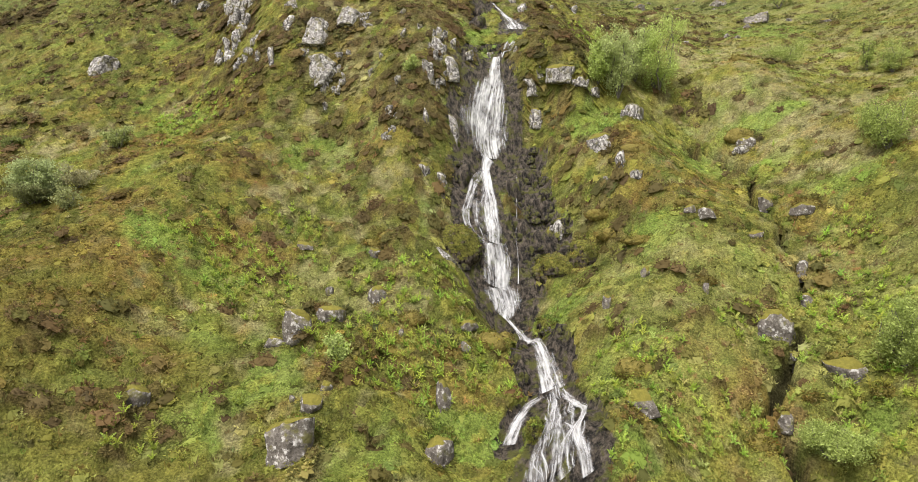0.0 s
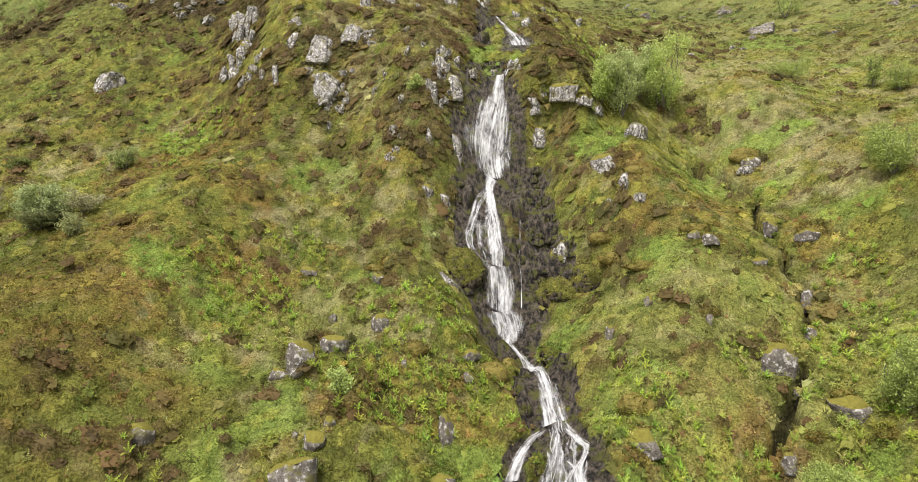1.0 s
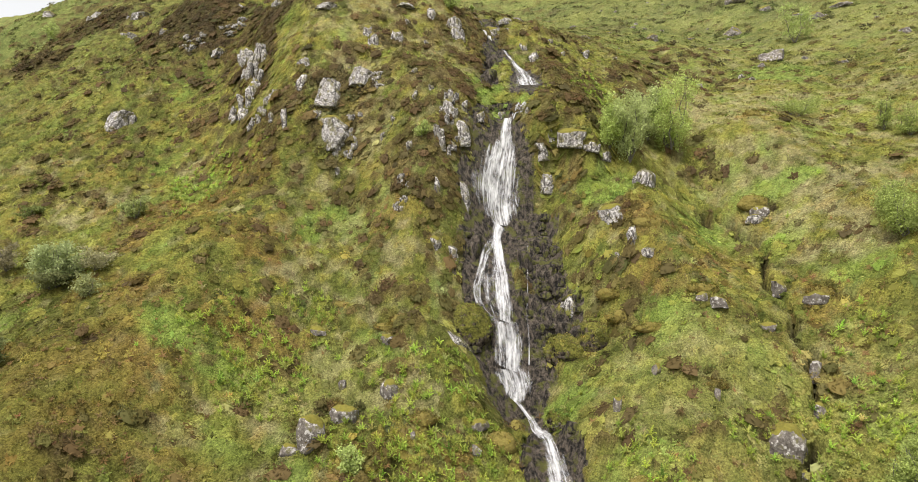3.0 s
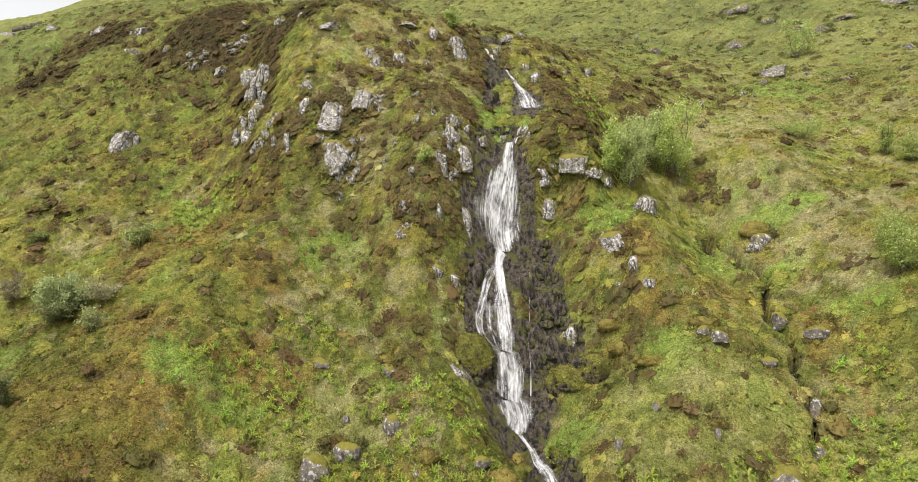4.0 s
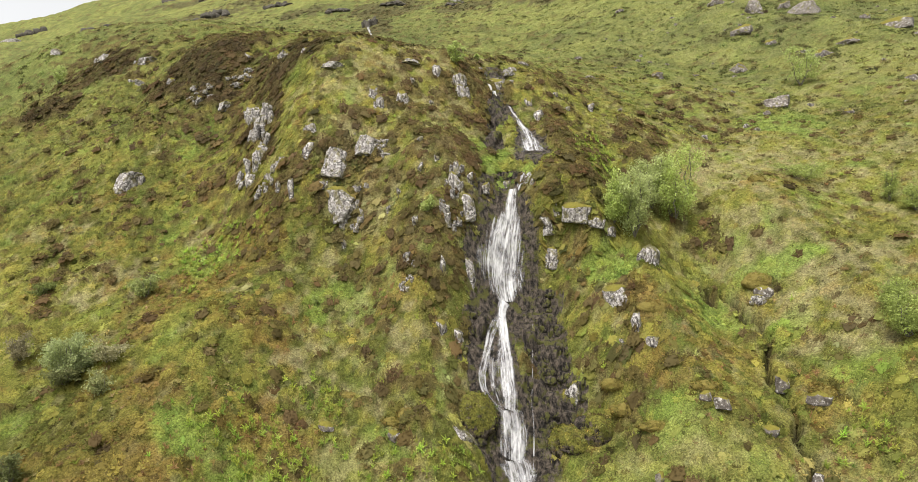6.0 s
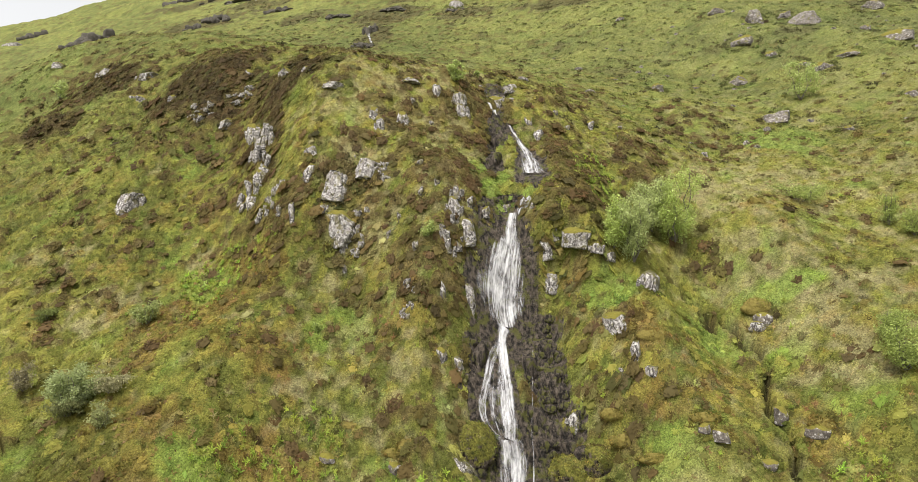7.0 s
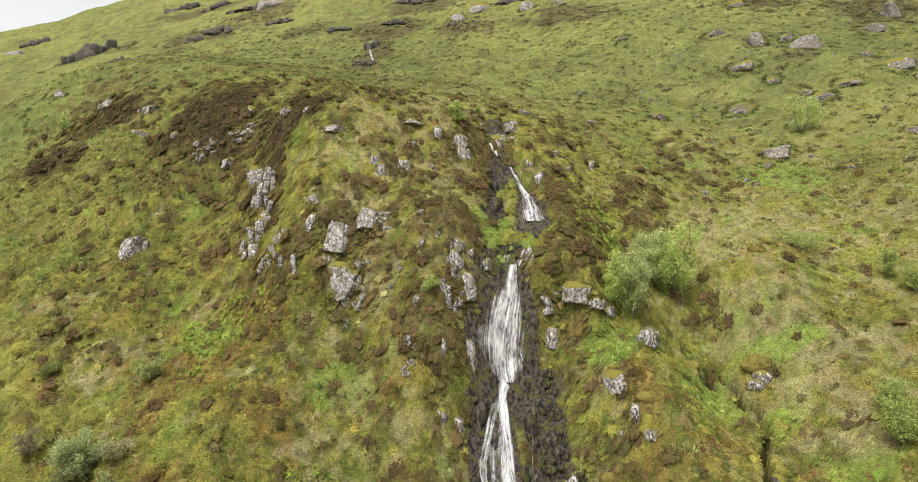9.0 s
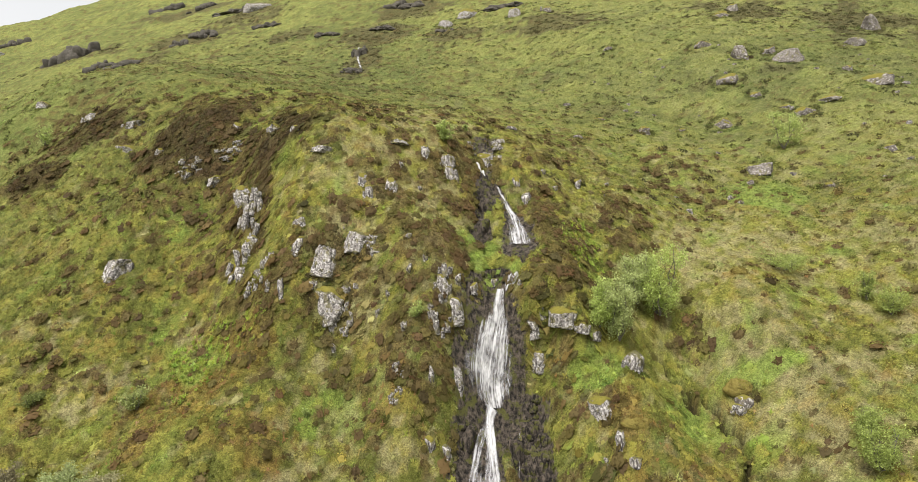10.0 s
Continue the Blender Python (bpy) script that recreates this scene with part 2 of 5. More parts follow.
ROCKS_WET = [  # dark slabs in the falls
    (0.91, 48.41, 1.58, 1.89), (1.35, 50.75, 1.12, 2.25), (4.25, 45.73, 1.49, 0.6), (4.48, 37.58, 1.23, 1.07),
    (3.34, 36.51, 1.21, 1.62), (4.89, 35.69, 1.35, 1.75), (5.55, 34.69, 1.09, 1.56), (3.69, 33.68, 1.3, 1.76),
    (4.77, 33.18, 1.36, 1.36), (5.56, 32.14, 1.09, 0.94), (3.19, 32.28, 1.11, 2.22), (3.33, 31.61, 0.8, 1.82),
    (-0.18, 35.76, 0.97, 2.43), (-0.32, 37.49, 0.85, 1.7), (-0.22, 39.47, 1.07, 2.67), (3.73, 38.77, 1.86, 1.02),
    (5.93, 31.09, 2.08, 0.9), (0.9, 40.68, 1.18, 1.82), (6.52, 31.45, 1.39, 0.77), (3.79, 39.78, 0.71, 2.65),
]
ROCKS_LOWER_WEST = [
    (-7.69, 23.26, 1.23, 1.18), (-6.65, 24.87, 1.41, 0.62), (-8.6, 22.8, 0.84, 0.37), (-7.11, 26.64, 0.44, 0.5),
    (-4.56, 26.57, 1.07, 0.71), (-5.68, 20.57, 0.49, 0.34), (-6.88, 19.99, 0.24, 0.24), (-6, 19.54, 0.93, 0.47),
    (-6.21, 17.45, 1.59, 1.17), (-0.93, 21.64, 0.56, 1.17), (0.16, 25.4, 0.87, 0.41), (0.02, 24.3, 0.5, 0.39),
    (-3.05, 24.26, 0.28, 0.33), (-0.97, 19.06, 1.09, 1), (-12.35, 18.57, 1.08, 0.52), (-9.27, 29.57, 0.86, 0.33),
    (-5.19, 29.37, 0.98, 0.39),
]
ROCKS_LOWER_EAST = [
    (6.53, 18.85, 1.24, 0.75), (6.95, 25.14, 0.51, 0.57), (9.33, 26.67, 0.47, 0.47), (11.48, 24.54, 0.31, 0.51),
    (13.61, 22.52, 1.47, 1.17), (15.05, 20.01, 1.39, 0.63), (13.73, 29.43, 0.88, 0.51), (16, 28.56, 0.86, 0.39),
    (19.35, 29.72, 1.33, 0.53), (20.18, 37.62, 1.25, 0.67), (14.15, 22.02, 0.49, 0.99), (15.83, 23.84, 0.6, 0.82),
    (17.05, 26.17, 0.54, 0.9), (17.95, 31.11, 0.7, 0.84), (12, 18.9, 0.47, 0.56), (12.93, 29.89, 0.68, 0.41),
    (4.3, 26.72, 0.6, 0.42), (4.37, 23.58, 0.38, 0.54),
]
ROCKS_UPPER = [
    (44.51, 103.16, 4.7, 1.9), (48.55, 97.51, 3.38, 4.44), (55.45, 93.46, 6.27, 4.04), (53.73, 97.45, 2.53, 1.9),
    (42.84, 88.97, 4.44, 2.32), (44.54, 84.16, 2.19, 1.1), (46.59, 79.33, 2.06, 0.77), (47.7, 76.7, 2.99, 1.99),
    (52.22, 78.01, 3.37, 1.01), (60.42, 86.95, 1.5, 1.88), (69.45, 97.85, 4.9, 2.56), (79.94, 108.5, 3.54, 5.19),
    (60.37, 80.01, 5.69, 2.24), (37.5, 78.64, 3.6, 2.23),
]
ROCKS_PASTURE = [
    (25.26, 77.58, 2.22, 2.05), (14.59, 72.34, 1.6, 0.8), (20.27, 82.93, 1.46, 0.73), (35.4, 64.64, 3.69, 2.05),
    (32.93, 62.43, 1.05, 0.78), (40.19, 59.59, 1.49, 0.74), (49.42, 63.05, 1.75, 1.08), (31.07, 78.7, 1.21, 0.69),
    (28.8, 113.25, 2.72, 0.99), (20.91, 150.7, 2.93, 3.58), (16.37, 91.45, 1.81, 1.01), (60.75, 126.21, 2.78, 3.61),
    (56.41, 122.41, 4.05, 2.7), (14.01, 55.51, 0.25, 0.68), (4.95, 67.11, 1.65, 0.9),
]
CRAGS_FAR = [
    (-149, 188.3, 10.6, 9.5), (-145.5, 192.4, 12.9, 12.9), (-116.1, 161.9, 7.2, 5.4), (-105, 156.3, 10.5, 3.8),
    (-95.5, 171.5, 6.9, 5.3), (-91, 178, 9.9, 4.7), (-160.1, 277.5, 18.4, 5.5), (-131, 257.3, 14.2, 5.1),
    (-95.5, 213.1, 14.1, 3.8), (-70.4, 181.8, 9.2, 3.2), (-43.6, 160.9, 7.1, 2.1), (-29, 135.5, 3.6, 4.8),
    (-27.7, 121.6, 4.6, 2.4), (-23.4, 183.8, 12, 5.2), (-26.4, 158.9, 7, 2.1), (-7.6, 149.6, 4.9, 1.6),
    (-235.9, 269.4, 10.9, 7.9), (9.5, 163.3, 10.7, 2.8),
]
CRAGS_BROW = [
    (-83.65, 205.94, 11.42, 3.65), (-1.13, 160.86, 6.82, 3.75), (11.92, 149.53, 3.86, 4.82), (-63.57, 76.7, 2.08, 1.04),
    (-50.94, 69.85, 2.46, 1.15), (-42.46, 65.56, 2.31, 1.08), (-41.31, 62.45, 1.71, 1.14), (-26.75, 60.12, 1.49, 0.95),
    (-21.8, 57.92, 1.49, 0.99), (-18.46, 54.9, 1.32, 0.84), (-14.68, 51.35, 2.3, 0.69), (-7.48, 53.6, 1.82, 0.61),
    (-7.88, 155.68, 4.91, 2.94), (-218.69, 237.09, 9.79, 3.26),
]
HEATHER = [  # x, y and half sizes of the heather patches
    (-14.14, 17.34, 3, 1), (-16.26, 19.07, 2, 0.7), (-12.53, 42.65, 7.2, 2.9), (-5.87, 43.58, 5.9, 3.6),
    (-4.47, 40.02, 5, 2), (-32.11, 59.54, 7.5, 8.4), (-22.44, 54.11, 3.5, 3.4), (-22.18, 56.56, 4.8, 3.5),
    (-56.47, 73.36, 4.2, 4.3), (-12.08, 45.09, 3.6, 2.4), (-21.26, 48.25, 3.2, 4.3), (-9.19, 45.75, 3.1, 2.4),
    (-5.28, 39.34, 4.9, 2.1), (-7.42, 41.4, 4.2, 1.6), (-7.8, 38.31, 2.6, 1.2), (-0.7, 32.48, 1.5, 1.1),
    (8.62, 31.37, 1.4, 2.1), (7.05, 47.91, 2.6, 8.2), (14.68, 51.61, 2.3, 3.8), (25.1, 64.15, 4.2, 4.3),
    (0.59, 55.29, 2.7, 2.7), (-5.65, 50.47, 3.4, 6.7), (8.45, 33.28, 1.3, 1.2), (-4.54, 30.87, 1.8, 1.1),
    (16.7, 44.78, 1.9, 3.6), (-50.67, 59.57, 3.4, 2.1), (-33.46, 59.54, 6.2, 5.9), (-15.35, 17.35, 3, 0.9),
    (-13.03, 18.75, 1.5, 0.8),
]
HEATHER_THICK = [  # where it closes into one dark cover
    (-33.2, 59.8, 6.4, 3.1), (-30.2, 57.2, 3.9, 1.4), (-48.4, 66.9, 4.7, 3.3), (-20.6, 56.5, 4.4, 2.8), (-51.2, 60.5, 3.1, 2.2), (-20.9, 49.8, 1.6, 1.7),
    (-5.28, 39.34, 2.2, 1), (-0.59, 51.68, 2.3, 6.7), (7.05, 47.91, 1.6, 7.1),
]
SCARPS = [  # broken rock faces
    (-20.64, 47.91, 2.58, 6.24), (-17.93, 43.4, 2, 2.2), (-30.88, 57.14, 2.82, 1.54), (-26.98, 57.98, 3.56, 1.4),
    (-2.37, 40.42, 1.64, 3.83), (1.4, 57.86, 3.91, 2.21), (-10.2, 41.07, 1.84, 2.3), (-8.86, 43.92, 1.97, 1.48),
    (-5.44, 36.94, 1.09, 1.68),
]
HEATHER_FAR = [  # dark growth round the far crags
    (-143, 187.6, 14.7, 12), (-101.8, 154.2, 10.3, 12), (-93.8, 175.7, 11.7, 12), (-134.5, 255.7, 22.6, 12),
    (-84.2, 197.6, 13.1, 12), (-28.2, 154.2, 10.2, 12), (-27.4, 129.9, 4.3, 12), (-20.9, 180, 11.8, 12),
    (-4.3, 147.8, 8.1, 7.6), (23, 138, 10.5, 8.2), (63, 132.2, 9.9, 11.9), (82.3, 116.8, 11.3, 12),
    (-56.4, 167, 7.4, 6.5),
]
BRACKEN_BROWN = [  # last year's fronds
    (-16.14, 28.23, 7.3, 2), (-18.65, 24.6, 5.3, 2.7), (-23.38, 36.85, 2.5, 3.7), (-14.35, 34.66, 2.8, 1.9),
    (-19.35, 39.31, 2.7, 1.8), (-4.97, 36.78, 2.5, 1.7), (11, 36.6, 1.6, 0.9), (13.22, 33.74, 2.7, 2.5),
    (13.85, 30.05, 2.1, 1.3), (20, 29.8, 2.7, 1.6), (19.19, 25.96, 2.3, 1.7), (9.74, 22.27, 2, 1),
    (10.01, 19.41, 2, 1.2), (-1.98, 23.02, 4, 2.2), (5.48, 17.73, 1, 1.9), (-5.9, 21.63, 1, 1.1),
    (-16, 20.8, 3.1, 1.5),
]
LUSH = [  # fresh green
    (9.12, 39.03, 2.5, 0.9), (10.42, 29.62, 1.6, 1.3), (22.61, 38.92, 2.6, 0.8), (2.81, 43.31, 2.4, 0.6),
    (0.51, 45.51, 2, 1.6), (-11.68, 36.59, 1.2, 1.4), (-21.35, 39.67, 2.3, 1.3), (-30.23, 51.22, 1.7, 1.3),
    (-15.34, 26.75, 2.6, 1.5), (33.55, 59.73, 3.7, 2.8), (-4.31, 28.65, 1.9, 1.1), (15.68, 37.02, 1.2, 1.3),
    (-9.16, 19.91, 1.2, 1.3), (-8.24, 21.15, 1.2, 1.2), (-9.79, 17.97, 1.3, 1.1), (0.59, 20.42, 1.4, 1),
    (7.53, 22.4, 1.6, 1.4), (6.18, 20.3, 1.4, 2.1), (5.29, 16.97, 1.2, 0.6), (18.13, 22.73, 1.5, 2),
    (13.37, 18.23, 1.5, 0.6), (4.67, 27.83, 1.2, 1.5), (-67.29, 76.73, 5.2, 39.1),
]
STRAW = [  # dry grass
    (24.49, 37.18, 4.9, 2.9), (22.88, 41.06, 4.1, 2.4), (24.27, 50.65, 6.6, 4.3), (-25.32, 39.15, 2.2, 2.8),
    (-28.98, 37.78, 2.6, 2.3), (23.6, 32.6, 2.2, 2.2), (-8.6, 28.67, 2, 1.6), (-6.67, 25.87, 1.8, 0.7),
    (-6.53, 31.36, 2.9, 2.1), (9.34, 28.12, 1.8, 1), (-7.28, 54.76, 7.4, 32.8), (-22.59, 42.05, 2.9, 1.5),
    (-36.04, 42.59, 2.9, 1.6), (-7.64, 28.38, 1.9, 1.6), (10.61, 28.06, 1.9, 1.4), (-13.82, 22.48, 1.6, 0.6),
    (17.48, 25.58, 1.2, 1.5),
]
PALE_GRASS = [  # light green hill grass
    (10.0, 26.0, 5.0, 4.0), (13.5, 23.0, 4.5, 3.0), (8.0, 21.5, 3.0, 3.0), (19.0, 24.0, 3.5, 4.0), (-8.0, 27.0, 3.0, 2.5),
]
MOOR = [  # olive-brown moss and rushes
    (-17.0, 19.5, 6.5, 3.5), (-21.0, 24.0, 4.0, 3.0), (-12.5, 17.5, 3.5, 2.0),
]
BARE_ROCK = [  # wet rock without turf
    (1, 40.06, 1.5, 1.7), (0.9, 33.97, 1.5, 3), (4.29, 35.75, 1.5, 1.7), (4.01, 33, 1.6, 1.4),
    (3.51, 38.32, 1.4, 0.7), (2.2, 31.42, 1.4, 0.7), (0, 37.94, 0.7, 1.5), (-0.2, 40.66, 0.8, 0.7),
    (1.21, 49.82, 0.9, 4.2), (4.63, 48.36, 0.8, 3.6), (1.56, 58.67, 1.2, 2.9), (1.91, 43.17, 1.1, 0.6),
    (2.3, 30.75, 2.1, 0.6), (3.89, 23.85, 0.8, 2), (3.68, 19.27, 1.1, 2.2), (3.49, 17.86, 1.3, 0.8),
    (2.19, 21.4, 0.6, 1.4), (2.7, 24.06, 0.4, 2.5),
]
BRACKEN_GREEN = [  # fresh fronds
    (-11.99, 27.59, 2.3, 1.6), (-21.21, 40.09, 3.2, 2.5), (-13.59, 27.68, 1.6, 1.5), (9.73, 46.91, 1.5, 3.3),
    (-3.89, 28.58, 1.9, 0.9), (-11.43, 27.37, 1.9, 2.8), (-9.68, 30.74, 1, 0.8), (7.23, 22.08, 1.5, 2.3),
    (8.45, 18.9, 2.6, 1.5), (17.05, 22.87, 2.8, 2.5), (15.33, 18.98, 1.3, 1.4), (-2.33, 27.12, 1.8, 1),
    (-12.77, 28.33, 1.9, 0.6), (-1.41, 28.16, 1.3, 1.2), (-4.2, 27.16, 1.8, 0.6), (-6.42, 23.57, 1.6, 1.2),
    (-11.72, 17.43, 1.2, 0.7), (12.64, 22.87, 1.3, 1.1), (19.4, 27.26, 2.2, 0.9), (5.29, 17.07, 1.2, 0.6),
    (-1.99, 23.58, 4.1, 2.2),
]
PEAT_EDGE = [  # a low bank of bare peat
    (18.19, 63.33), (19.43, 63.53), (20.82, 64.24), (22.41, 64.86),
]
DITCH = [  # the dry cleft
    (14.03, 41.99), (14.97, 40.90), (16.05, 39.54), (16.74, 38.27),
    (16.48, 40.08), (18.03, 38.57), (18.86, 35.99), (18.28, 33.04),
    (17.88, 31.49), (17.55, 29.19), (17.31, 26.92), (16.09, 24.25),
    (14.9, 22.56), (13.14, 20.97), (12.44, 19.92), (12.02, 19.12),
    (11.37, 17.62),
]
FALL_TOP = [
    (0.55, 55.28, 0.37), (1.02, 54.57, 0.61), (1.31, 53.98, 0.36),
]
FALL_HIGH = [
    (2.65, 53.59, 0.33), (3.16, 52.19, 0.39), (3.54, 51.05, 0.50), (3.92, 50.08, 0.98),
    (4.19, 47.94, 1.73), (4.32, 45.99, 2.20),
]
FALL_LIP = [
    (3.84, 42.68, 0.66), (3.41, 42.51, 0.76), (2.79, 42.34, 0.56),
]
FALL_MAIN = [
    (2.42, 42.38, 0.73), (2.27, 42, 0.85), (2.2, 41.61, 1.08), (2.09, 41.13, 1.78),
    (1.91, 40.76, 2.48), (1.72, 40.3, 3.04), (1.58, 39.85, 3.59), (1.43, 39.36, 4.13),
    (1.43, 39.06, 4.09), (1.54, 38.68, 2.82), (1.67, 38.44, 1.46),
]
FALL_MID = [
    (1.67, 38.44, 1.03), (1.45, 38, 0.85), (1.5, 37.19, 0.91), (1.58, 36.05, 0.89),
    (1.69, 34.67, 0.94), (1.76, 33.64, 1.15), (1.85, 32.92, 1.21), (1.83, 32.45, 1.04),
]
FALL_MID_WEST = [
    (1.21, 37.68, 0.59), (0.69, 36.33, 0.61), (0.35, 34.91, 0.55), (0.07, 33.81, 0.62),
    (-0.08, 33.23, 0.76), (0.19, 32.77, 0.53), (0.71, 32.44, 0.45), (1.38, 32.33, 0.52),
]
FALL_VEIL = [
    (1.07, 36.98, 0.72), (0.95, 35.13, 1.69), (0.88, 33.73, 2.11), (0.99, 33.02, 1.89),
    (1.35, 32.56, 1.40),
]
PALE_SLAB = [
    (-1.14, 30.4, 2.24, 0.45),
]
MOSS_MOUNDS = [  # cushions of brown and yellow moss
    (13.16, 30.45, 1.94, 0.69), (19.8, 29.98, 2.01, 0.74), (10.03, 29.59, 2.25, 0.58), (20.24, 38.56, 2.39, 1.28),
    (11.71, 25.18, 1.16, 0.46), (14.16, 23.49, 1.34, 0.48), (15.15, 20.56, 1.52, 0.41), (11.55, 35.16, 2.39, 0.88),
    (7.07, 21.16, 1.62, 0.98), (1.17, 25.06, 1.61, 1.15), (2.19, 28.17, 0.91, 1.09), (10.79, 18.43, 1.19, 0.72),
    (13.4, 19.6, 0.88, 0.4), (15.42, 18.68, 1.06, 0.42), (-2.72, 25.11, 1.44, 0.69), (-7.54, 25.81, 1.45, 0.46),
    (-0.67, 23.96, 1.27, 0.66), (-5.3, 30.05, 1.67, 0.54), (-8.37, 31.36, 1.77, 0.5), (8.73, 31.21, 1.91, 0.82),
    (8.3, 32.43, 1.81, 0.8), (23.77, 46.44, 1.54, 0.93), (-4.51, 30.3, 1.52, 0.9),
]
FALL_LOW = [
    (1.83, 32.45, 1.59), (1.94, 32.33, 1.95), (1.96, 31.98, 2.03), (1.98, 31.52, 2.09),
    (1.96, 31.05, 2.06),
]
BOULDERS_MOSSY = [  # humps of rock under moss
    (-0.68, 31.37, 2.89, 2.89), (5.55, 30.92, 2.42, 1.94), (7.09, 30.84, 1.87, 2.01), (2.87, 20.2, 0.76, 1.42),
    (4.46, 26.76, 1.2, 1.2), (-6.35, 18.21, 1.74, 0.65), (-1.01, 19.81, 1.18, 0.71),
]
SPLASH = [
    (2, 31.06, 1.79), (2.1, 30.95, 2.72), (2.23, 30.74, 3.05), (2.32, 30.42, 2.32),
    (2.17, 30.08, 0.91),
]
RUN = [
    (2.58, 30.74, 1.75), (2.63, 30.43, 1.30), (2.34, 30.2, 0.51), (2.75, 29.83, 0.34),
    (3.21, 29.28, 0.38), (3.52, 27.77, 0.54), (3.74, 25.49, 0.88), (3.86, 24.35, 1.05),
    (3.95, 23.46, 1.23), (3.95, 22.68, 1.45),
]
RUN_WEST = [
    (3.53, 22.47, 0.46), (2.86, 22.27, 0.51), (2.37, 21.73, 0.64), (2.02, 21.09, 0.74),
    (1.76, 20.35, 0.78),
]
RUN_MIDDLE = [
    (3.82, 22.69, 0.79), (3.78, 21.6, 0.50), (3.52, 20.49, 0.71), (3.29, 19.62, 1.15),
    (3.04, 18.83, 1.65), (2.96, 17.94, 2.10),
]
RUN_EAST = [
    (4.19, 22.57, 0.65), (4.49, 21.45, 0.44), (4.66, 19.57, 0.35), (4.43, 18.97, 0.28),
    (4.12, 18.61, 0.44), (4.09, 18.13, 0.47), (4.18, 17.43, 0.40), (4.15, 16.91, 0.49),
]
RUN_FAN = [
    (3.97, 22.8, 0.79), (3.98, 21.37, 1.4), (3.69, 19.34, 1.81), (3.52, 18.19, 2.12),
    (3.43, 17.47, 2.29),
]
RUN_EAST_LOW = [
    (4.56, 19.13, 0.22), (3.93, 18.7, 0.38), (3.6, 18.39, 0.54), (3.55, 17.79, 0.68),
    (3.58, 17.38, 0.76),
]
TRICKLE_FAR = [
    (-29.88, 140.32, 0.60), (-28.27, 131.26, 0.75), (-25.36, 121.41, 0.60),
]
TRICKLE_EAST = [
    (3.62, 37.29, 0.06), (3.44, 34.83, 0.08), (3.23, 33.13, 0.15), (3.29, 32.08, 0.07),
    (3.23, 31.28, 0.11),
]
TREES_CRAG = [  # x, y, spread, height
    (15.88, 43.62, 3.29, 5.87), (11.6, 40.3, 2.64, 4.62), (10.04, 40.33, 2.21, 3.54), (14.07, 44.04, 2.83, 3.78),
]
SHRUBS_WEST = [
    (-25.19, 30.21, 2.56, 2.7), (-23.29, 30.79, 2.47, 1.41), (-29.25, 31.17, 1.79, 1.79), (-24.43, 36.35, 1.82, 1.65),
    (-22.35, 28.77, 1.66, 1.33), (-24.99, 29.42, 2.36, 1.21), (-32.53, 36.92, 1.92, 0.83), (-22.83, 23.38, 1.09, 1.63),
]
SHRUBS_EAST = [
    (24.23, 30.41, 3.01, 3.01), (24.74, 32.23, 2.12, 2.12), (28.09, 47.46, 4.6, 1.53), (32.39, 43.08, 1.68, 2.8),
    (32.76, 40.96, 2.65, 2.21), (16.28, 19.13, 1.94, 2.8), (12.85, 17.75, 2.23, 1.22),
]
SHRUBS_UPPER = [
    (40.31, 69.09, 4.61, 4.47), (-55.02, 66.97, 1.83, 3.05), (-2.82, 55.78, 2.23, 1.96), (-0.74, 61.43, 0.69, 1.1),
    (-5.61, 22.16, 1.3, 1.56), (-11.99, 36.61, 0.56, 0.81), (-4.25, 39.73, 1.17, 1.35), (-57.29, 69.51, 1.09, 2.65),
]

# ---- the lie of the land: x across, y up the hill, z height ----
STREAM_Y = [-20.0, 10.0, 18.0, 22.7, 26.0, 31.0, 36.8, 42.0, 46.0, 50.0, 53.0, 56.0, 62.0, 80.0]
STREAM_X = [9.0, 7.0, 5.2, 4.4, 3.0, 2.2, 1.2, 2.3, 3.2, 4.4, 2.5, 1.1, -1.0, -4.0]
BROWS = [  # broad swells: x, y, spread, height
    (-20, 64, 16, 5.79), (-60, 70, 30, 5.13), (30, 80, 30, -4.12), (-80, 90, 30, 5.22),
    (-30, 80, 30, 6.18), (-2, 64, 16, 3.83), (0, 110, 30, -3.26), (50, 110, 30, 2.58),
    (-60, 90, 30, 5.87), (10, 80, 30, 1.93), (-32, 70, 16, 1.84), (60, 80, 30, 0.89),
]
KNOLLS_WEST = [  # small swells beside the stream: x, y, spread, height
    (-4, 26, 9, -0.49), (-20, 18, 9, 1.38), (-12, 54, 9, 3.87), (-24, 30, 9, -1.09),
    (-36, 50, 9, 1.01), (-12, 26, 9, -3.56), (-4, 42, 9, 1.65), (-8, 34, 9, -3.27),
    (-8, 18, 9, -1.5), (-20, 42, 9, -1.94), (-36, 58, 9, 1.07), (-20, 54, 9, 2.99),
    (-12, 14, 9, -1.88), (-56, 70, 9, -1.41), (-16, 30, 9, 0.67),
]
